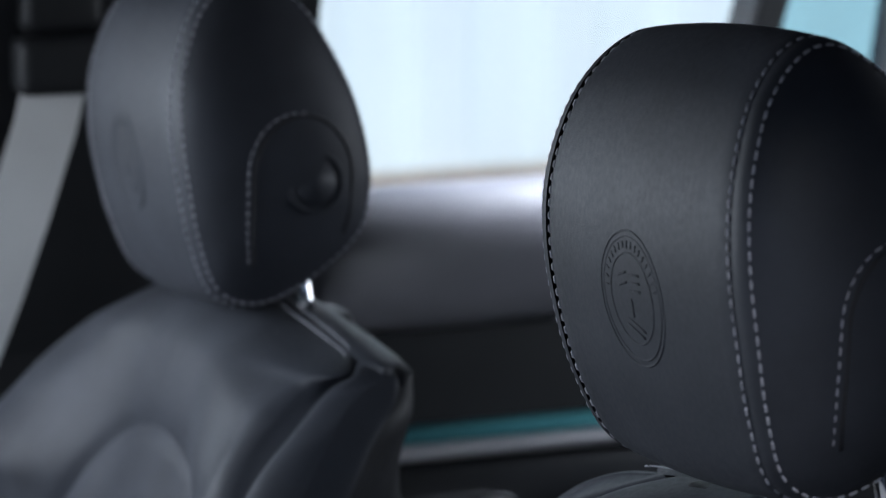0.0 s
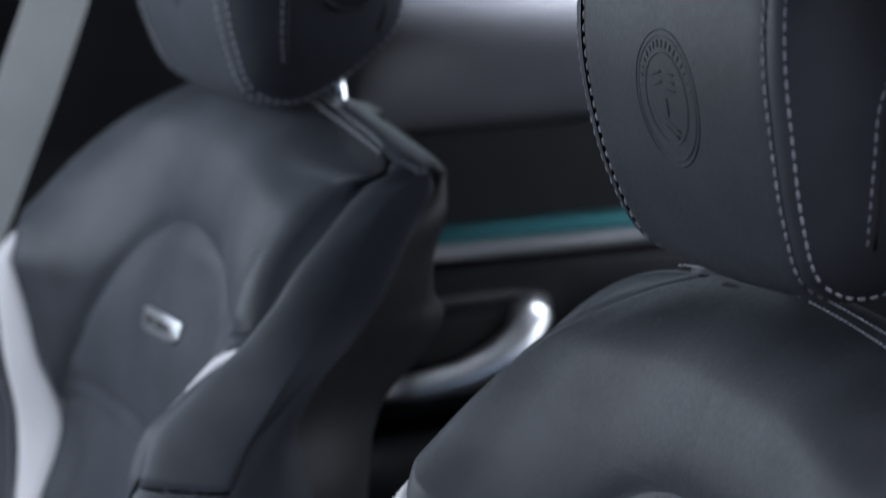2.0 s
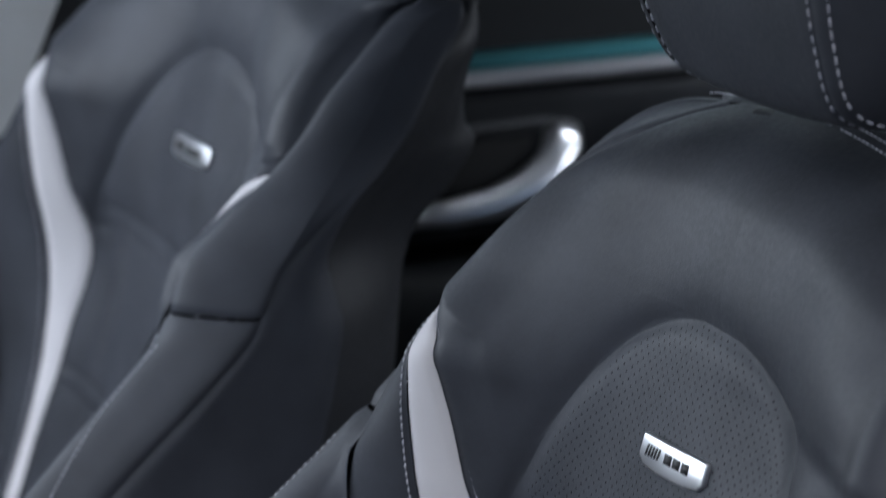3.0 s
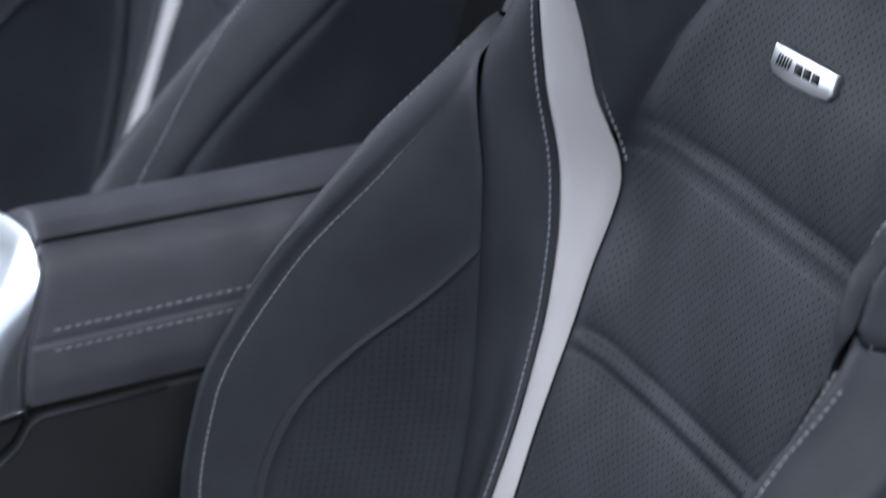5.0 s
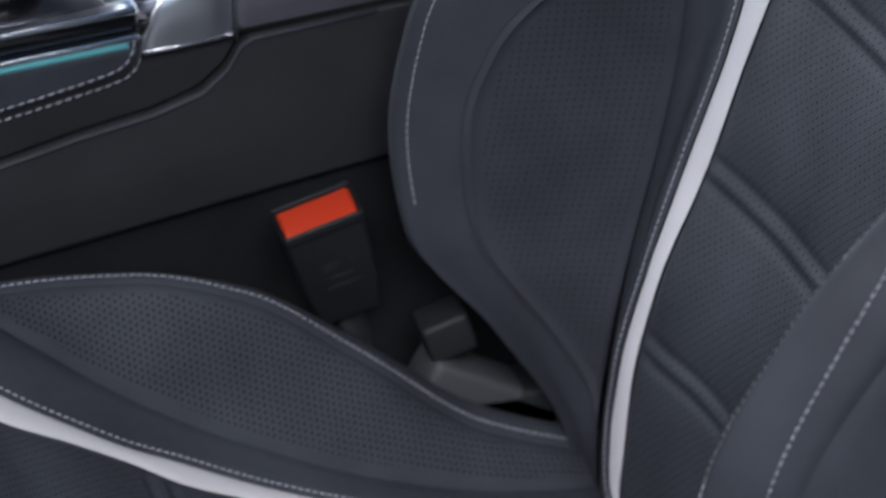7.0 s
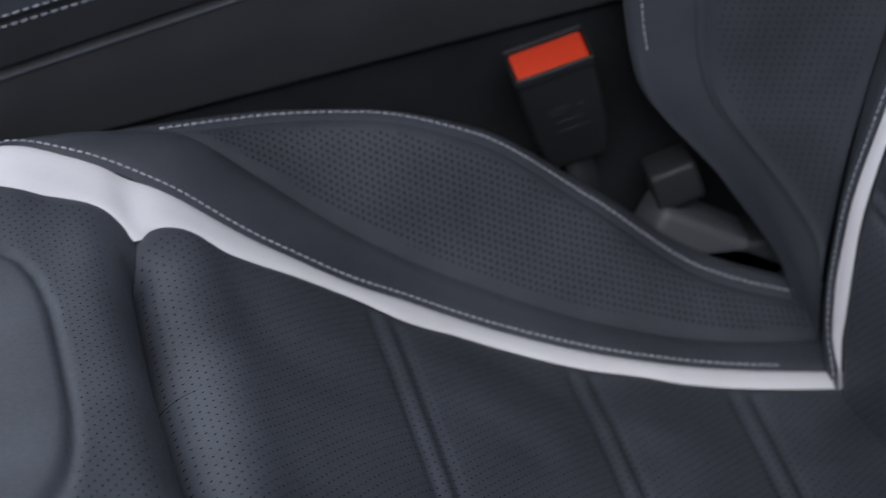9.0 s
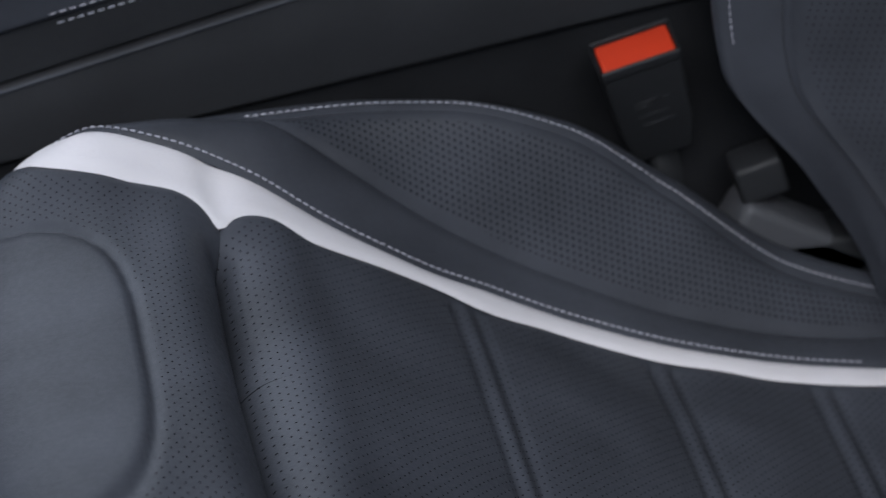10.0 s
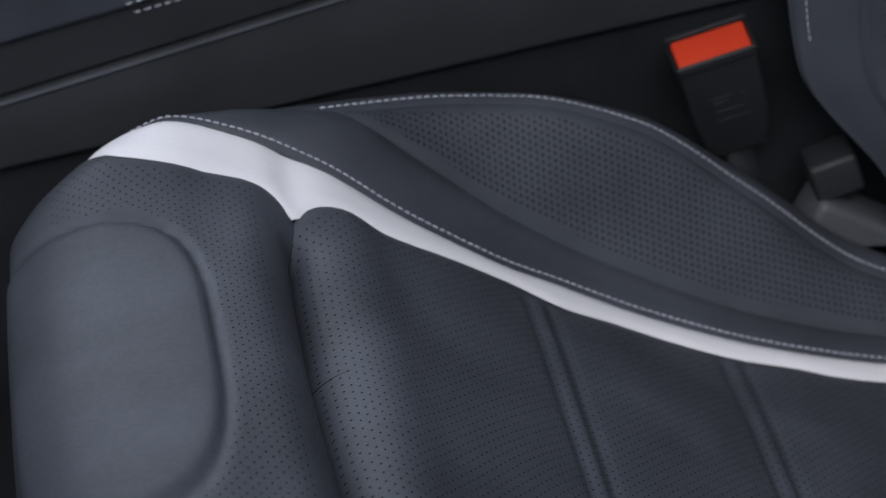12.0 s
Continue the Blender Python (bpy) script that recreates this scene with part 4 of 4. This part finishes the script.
# armrest
ARM = [(1.853, 0.588), (1.848, 0.606), (1.847, 0.628), (1.849, 0.648), (1.855, 0.668), (1.866, 0.683), (1.880, 0.690), (1.897, 0.691), (1.918, 0.685), (1.942, 0.674), (1.964, 0.660), (1.980, 0.644), (1.989, 0.625), (1.990, 0.588)]


def arm_section(x):
    c = np.array(ARM)
    q = np.linspace(0, len(c) - 1, 240)
    y, z = smooth_curve(range(len(c)), c[:, 0])(q), smooth_curve(range(len(c)), c[:, 1])(q)
    z = z + (x - 0.404) * np.interp(z, [0.63, 0.69], [0.10, 0.055])
    for k, d in ((5.0, 0.0040), (2.02, 0.0016)):
        g = d * np.exp(-((q - k) / 0.11) ** 2)
        y, z = y + g * 0.8, z - g * 0.5
    return y, z


arm = bmesh.new()
rows = []
for i, x in enumerate(np.concatenate([[0.398, 0.4005, 0.404], np.linspace(0.41, 1.0, 40)])):
    y, z = arm_section(x)
    shrink = (0.975, 0.992, 1.0)[i] if i < 3 else 1.0
    cy, cz = 1.92, 0.64
    lean = np.interp(z, [0.588, 0.617, 0.645, 0.685], [0.0, 0.001, 0.009, 0.014]) * max(0.0, 1 - (x - 0.398) / 0.25)
    rows.append([arm.verts.new((x + l + 0.003, cy + (b - cy) * shrink, cz + (c - cz) * shrink)) for b, c, l in zip(y, z, lean)])
for r0, r1 in zip(rows, rows[1:]):
    for i in range(len(r0) - 1):
        arm.faces.new((r0[i], r0[i + 1], r1[i + 1], r1[i]))
arm.faces.new(rows[0])
arm.faces.new(rows[-1][::-1])
bmesh.ops.recalc_face_normals(arm, faces=arm.faces)
armrest = cpart("armrest", arm, arm_leather, "padded charcoal leather armrest with a double seam")
pts = []
for x in np.linspace(0.408, 0.98, 60):
    y, z = arm_section(x)
    pts.append((x + 0.010, np.interp(5.0 / 13 * 239, range(240), y) - 0.0005, np.interp(5.0 / 13 * 239, range(240), z) + 0.0008))
# Black tube darkens the seam's groove.
cpart("armrest_seam", tube(pts, 0.0013, 6), gap_shade, "", armrest)
for k in (1.75, 2.35):
    pts = []
    for x in np.linspace(0.412, 0.95, 200):
        y, z = arm_section(x)
        j = k / (len(ARM) - 1) * 239
        pts.append((x + 0.006, np.interp(j, range(240), y) - 0.0003, np.interp(j, range(240), z)))
    rowp = np.array(pts) - np.array(CB)
    ob = data_part("armrest_stitching", *stitches(rowp, np.tile([0, -1, 0.1], (len(rowp), 1)), 0.0042, 0.0018, 0.0010), thread, armrest, "pale contrast stitching")
    ob["kind"] = "stuff"
# Black block for the shade in the gap below the armrest.
cpart("armrest_gap_shade", extruded([(0.40, 1.8535, 0.584), (1.0, 1.8535, 0.638), (1.0, 1.8535, 0.650), (0.40, 1.8535, 0.592)], (0, 0.12, 0), 0), gap_shade)

# ---- belt buckle and anchor beside the cushion ----
buckle = thing("seat_belt_buckle", (0.46, 1.822, 0.15), "black seat belt buckle with a red release button", "belt buckle")
lean = Matrix.Translation((0.0, 0.0, 0.0)) @ Matrix.Translation(Vector((0.4395, 1.822, 0.4765)) - Vector((0.46, 1.822, 0.15))) @ Matrix.Rotation(radians(-16), 4, "Y") @ Matrix.Rotation(radians(18), 4, "X")


def bpart(name, bm, material, label="", parent=None):
    bmesh.ops.transform(bm, matrix=lean, verts=bm.verts)
    return part(name, bm, material, parent or buckle, label)


body = extruded([(-0.0245, -0.013, 0.0), (0.0245, -0.013, 0.0), (0.0235, -0.013, -0.055), (0.019, -0.013, -0.082), (-0.017, -0.013, -0.082), (-0.0215, -0.013, -0.055)], (0, 0.026, 0), 0.003, 3)
body_ob = bpart("buckle_body", body, black_plastic, "black plastic body with faint moulded marks")
bpart("release_button", box_bm((-0.0225, -0.0122, -0.006), (0.0225, 0.0105, 0.0040), 0.0025, 3), red_plastic, "red release button")
for lo, hi in (((-0.0245, 0.0104, -0.004), (0.0245, 0.0128, 0.0062)), ((-0.0250, -0.0130, -0.004), (-0.0232, 0.0128, 0.0045)), ((0.0232, -0.0130, -0.004), (0.0250, 0.0128, 0.0045)), ((-0.0240, -0.0138, -0.0035), (0.0240, -0.0112, 0.0046))):
    bpart("button_rim", box_bm(lo, hi, 0.0012), black_plastic)
for k, (x0, x1, z) in enumerate(((-0.010, 0.004, -0.030), (-0.010, 0.001, -0.034), (0.008, 0.012, -0.031), (-0.009, 0.010, -0.042), (-0.008, 0.013, -0.050))):
    bpart("moulded_mark", box_bm((x0, -0.0133, z - 0.0006), (x1, -0.0128, z + 0.0006), 0.0), soft_plastic, "", body_ob)
bpart("buckle_strap", tube([(0.0, 0.0, -0.078), (0.004, 0.0, -0.14), (0.012, 0.0, -0.25), (0.02, 0.0, -0.345)], 0.012, 12, flat=0.5), black_plastic)

anchor = thing("seat_hinge_cover", (0.53, 1.82, 0.15), "dark grey grained plastic hinge cover below the seat bolster", "seat cover")
AB = Vector((0.53, 1.82, 0.15))


def apart(name, bm, material, label="", turn=0.0, about=(0.53, 1.82, 0.37)):
    bmesh.ops.rotate(bm, verts=bm.verts, cent=about, matrix=Matrix.Rotation(radians(turn), 3, "Y"))
    bmesh.ops.translate(bm, verts=bm.verts, vec=-AB)
    return part(name, bm, material, anchor, label)


apart("cover_cap", box_bm((0.508, 1.806, 0.380), (0.538, 1.835, 0.406), 0.004, 3), black_plastic, "raised black cap", -18)
apart("cover_plate", box_bm((0.506, 1.800, 0.330), (0.600, 1.838, 0.367), 0.006, 3), grey_plastic, "grained grey plate", 28)
apart("cover_foot", box_bm((0.50, 1.800, 0.15), (0.60, 1.836, 0.35), 0.004), black_plastic)

# ---- far side: doors, pillar, belt ----
DOOR = 2.62


def door_panel(name, x0, x1, label):
    d = thing(name, ((x0 + x1) / 2, DOOR, 0.15), label, "car door", kind="structure")
    base = Vector(d.location)

    def dp(pname, bm, material, plabel="", parent=None):
        bmesh.ops.translate(bm, verts=bm.verts, vec=-base)
        return part(pname, bm, material, parent or d, plabel)
    return d, dp


def swept(profile, x0, x1, n=2):
    """A (y, z) profile carried along x."""
    bm = bmesh.new()
    rows = [[bm.verts.new((x, y, z)) for y, z in profile] for x in np.linspace(x0, x1, n)]
    for r0, r1 in zip(rows, rows[1:]):
        for i in range(len(profile)):
            j = (i + 1) % len(profile)
            bm.faces.new((r0[i], r0[j], r1[j], r1[i]))
    bm.faces.new(rows[0])
    bm.faces.new(rows[-1][::-1])
    bmesh.ops.recalc_face_normals(bm, faces=bm.faces)
    return bm


UPPER = [(2.70, 0.995), (2.655, 0.998), (2.635, 0.996), (2.618, 0.988), (2.604, 0.972), (2.597, 0.950), (2.596, 0.925), (2.602, 0.900), (2.625, 0.888), (2.70, 0.885)]
for name, x0, x1 in (("rear_door", 0.97, 1.95), ("front_door", -0.6, 0.90)):
    d, dp = door_panel(name, x0, x1, "dark grey padded " + name.replace("_", " ") + " trim with a silver strip")
    dp("upper_pad", swept(UPPER, x0, x1), sheen_sill, "dark grey padded sill")
    dp("door_skin", box_bm((x0, 2.632, 0.20), (x1, 2.72, 0.886), 0.002), black_plastic)
    dp("lower_pad", swept([(2.64, 0.782), (2.606, 0.778), (2.600, 0.765), (2.603, 0.66), (2.64, 0.655)], x0, x1), soft_plastic)
    dp("silver_strip", swept([(2.64, 0.7965), (2.608, 0.7965), (2.604, 0.793), (2.604, 0.785), (2.64, 0.784)], x0, x1), silver_trim, "satin silver strip")
    dp("ambient_strip", swept([(2.64, 0.8085), (2.618, 0.8085), (2.614, 0.804), (2.612, 0.7972), (2.64, 0.7972)], x0, x1), teal_trim, "teal ambient light strip")
    dp("door_pocket", swept([(2.64, 0.650), (2.58, 0.645), (2.568, 0.635), (2.56, 0.60), (2.565, 0.22), (2.64, 0.20)], x0, x1), black_plastic, "black door pocket")
    if name == "rear_door":
        # A black block takes the place of the recess's shade.
        dp("handle_recess", box_bm((0.99, 2.596, 0.700), (1.108, 2.61, 0.744), 0.008, 3), gap_shade, "dark recess of the pull")
        path = [(0.99, 2.590, 0.688), (1.03, 2.578, 0.690), (1.065, 2.574, 0.696), (1.095, 2.575, 0.707), (1.118, 2.580, 0.720), (1.131, 2.588, 0.735), (1.135, 2.600, 0.746)]
        dp("pull_handle", tube(path, [0.011, 0.0115, 0.013, 0.0145, 0.016, 0.0165, 0.015], 16, flat=0.75), chrome, "satin silver pull handle")
        frame_path = [(0.99, 2.600, 0.748), (1.05, 2.599, 0.751), (1.12, 2.599, 0.753), (1.147, 2.600, 0.747), (1.150, 2.601, 0.730), (1.130, 2.601, 0.700), (1.10, 2.601, 0.684), (1.05, 2.601, 0.676), (0.99, 2.601, 0.672)]
        dp("handle_frame", tube(frame_path, 0.004, 10), soft_plastic)

pillar = structure("pillar", swept([(2.57, 0.15), (2.595, 0.9), (2.56, 1.10), (2.50, 1.385), (2.70, 1.385), (2.72, 0.9), (2.72, 0.15)], 0.62, 0.965), black_plastic, "black trimmed centre pillar", "pillar")
# Unseen near pillar and rear door, added to keep sunlight off the near shoulder.
structure("pillar_near", swept([(1.17, 0.10), (1.17, 0.95), (1.20, 1.385), (1.27, 1.385), (1.24, 0.95), (1.24, 0.10)], 0.76, 1.02), black_plastic, "unseen black trimmed centre pillar, added to shade the near seat", "pillar")
structure("rear_door_near", swept([(1.16, 0.12), (1.16, 0.94), (1.18, 0.97), (1.25, 0.97), (1.26, 0.94), (1.26, 0.12)], 1.02, 2.3), soft_plastic, "unseen dark trimmed rear door, closed, added beside the near pillar", "car door")
post = structure("window_post", extruded([(1.350, 2.64, 0.985), (1.372, 2.64, 0.985), (1.470, 2.60, 1.385), (1.425, 2.60, 1.385)], (0, 0.05, 0), 0.006), black_plastic, "black slanted rear window divider", "window post")
structure("rear_pillar", extruded([(1.51, 2.64, 0.985), (2.3, 2.64, 0.985), (2.3, 2.58, 1.385), (1.545, 2.60, 1.385)], (0, 0.06, 0), 0.006), headlining, "dark cloth trimmed rear pillar", "pillar")
structure("roof_rail", box_bm((-0.2, 2.47, 1.33), (2.3, 2.66, 1.40), 0.02), headlining, "grey cloth covered roof rail", "roof rail")
structure("rear_wall", box_bm((2.3, 1.2, 0.15), (2.36, 2.64, 1.40), 0.01), soft_plastic, "dark rear end of the cabin", "wall")
glass = mat("window_glass", (0.96, 0.98, 0.98), 0.0)
glass.node_tree.nodes["Principled BSDF"].inputs["Transmission Weight"].default_value = 1.0
tinted = mat("tinted_glass", (0.40, 0.62, 0.66), 0.0)
tinted.node_tree.nodes["Principled BSDF"].inputs["Transmission Weight"].default_value = 1.0
for nm, x0, x1, m in (("window_1", 0.965, 1.40, glass), ("window_2", 1.40, 1.56, tinted)):
    w = structure(nm, box_bm((x0, 2.668, 0.97), (x1, 2.672, 1.38), 0), m, "tinted quarter glass" if m is tinted else "clear rear door window glass", "window")
    w.visible_shadow = False

belt = thing("seat_belt", (0.62, 2.56, 0.30), "pale grey seat belt hanging from the centre pillar", "seat belt")
bb = Vector((0.62, 2.56, 0.30))
mid = [(0.758, 1.125), (0.748, 1.08), (0.729, 1.02), (0.706, 0.955), (0.678, 0.885), (0.63, 0.77), (0.58, 0.62), (0.55, 0.45), (0.545, 0.30)]
bm = bmesh.new()
rows = []
for i, (x, z) in enumerate(mid):
    a, b = Vector((*mid[max(i - 1, 0)], 0)), Vector((*mid[min(i + 1, len(mid) - 1)], 0))
    t = (b - a).normalized()
    nx, nz = -t.y, t.x
    y = 2.545 + 0.03 * (i / 8)
    rows.append([bm.verts.new(Vector((x + nx * w, y + o - 0.002 * (w / 0.0235), z + nz * w)) - bb) for w, o in ((-0.0235, 0), (0.0235, 0), (0.0235, 0.0014), (-0.0235, 0.0014))])
for r0, r1 in zip(rows, rows[1:]):
    for i in range(4):
        j = (i + 1) % 4
        bm.faces.new((r0[i], r0[j], r1[j], r1[i]))
bmesh.ops.recalc_face_normals(bm, faces=bm.faces)
part("webbing", bm, belt_cloth, belt, "pale grey webbing", False)
part("belt_guide", box_bm(Vector((0.722, 2.522, 1.105)) - bb, Vector((0.800, 2.556, 1.150)) - bb, 0.012, 4), black_plastic, belt, "black plastic belt guide")
part("guide_cap", box_bm(Vector((0.728, 2.530, 1.150)) - bb, Vector((0.790, 2.560, 1.185)) - bb, 0.012, 4), black_plastic, belt)

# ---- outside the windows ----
glow_sheet_mat = grained("glowing_blue_sheet", (0.60, 0.69, 0.74), 0.5, grain=40, depth=0.05, spec=0.3, spread=0.06, cloud=1.5)
# No lamp here: the sheet's daylight brightness is partly added as emission.
glow_sheet_mat.node_tree.nodes["Principled BSDF"].inputs["Emission Color"].default_value = (0.80, 0.92, 1.0, 1)
glow_sheet_mat.node_tree.nodes["Principled BSDF"].inputs["Emission Strength"].default_value = 0.20
bm = bmesh.new()
prof = []
x = -6.0
while x < 12.0:
    prof += [(x, 7.0), (x + 0.14, 7.0), (x + 0.17, 6.96), (x + 0.27, 6.96), (x + 0.30, 7.0)]
    x += 0.30
lo = [bm.verts.new((a, b, 0.0)) for a, b in prof]
hi = [bm.verts.new((a, b, 3.4)) for a, b in prof]
for i in range(len(prof) - 1):
    bm.faces.new((lo[i], lo[i + 1], hi[i + 1], hi[i]))
structure("wall_outside", bm, glow_sheet_mat, "pale blue corrugated sheet wall of the yard, made to glow", "wall")
structure("plinth", box_bm((-6, 6.90, 0.0), (12, 6.955, 0.30), 0.01), grained("brown_plinth", (0.30, 0.20, 0.13), 0.7, grain=60, depth=0.3), "brown plinth along the outside wall", "plinth")
# Unseen walls, added to cut the low sky's light on the seats.
blocker_mat = grained("dark_grey_blocker", (0.16, 0.165, 0.175), 0.8, grain=30, depth=0.4, spec=0.2, spread=0.2, cloud=0.8)
structure("blocker_front", box_bm((-7.2, -7.0, 0.0), (-7.0, 7.2, 4.5), 0), blocker_mat, "unseen dark grey wall blocking low sky before the car", "wall")
structure("blocker_near", box_bm((-7.0, -7.2, 0.0), (9.0, -7.0, 3.0), 0), blocker_mat, "unseen dark grey wall blocking low sky behind the open door", "wall")
structure("blocker_rear", box_bm((9.0, -7.0, 0.0), (9.2, 7.0, 4.5), 0), blocker_mat, "unseen dark grey wall blocking low sky behind the car", "wall")
# Unseen dashboard, added to block low light coming from the front.
dash = thing("dashboard", (-0.75, 1.91, 0.15), "unseen black padded dashboard, blocking low light ahead of the seats", "dashboard")
bm = bmesh.new()
prof = [(-1.25, 0.15), (-1.25, 0.92), (-0.95, 0.95), (-0.72, 0.935), (-0.62, 0.88), (-0.60, 0.76), (-0.70, 0.62), (-0.78, 0.15)]
rows = [[bm.verts.new((x + 0.75, y, z - 0.15)) for x, z in prof] for y in (-0.68, -0.66, 0.66, 0.68)]
for r0, r1 in zip(rows, rows[1:]):
    for i in range(len(prof)):
        j = (i + 1) % len(prof)
        bm.faces.new((r0[i], r0[j], r1[j], r1[i]))
bm.faces.new(rows[0])
bm.faces.new(rows[-1][::-1])
bmesh.ops.recalc_face_normals(bm, faces=bm.faces)
part("dash_pad", bm, soft_plastic, dash, "black padded top", False)
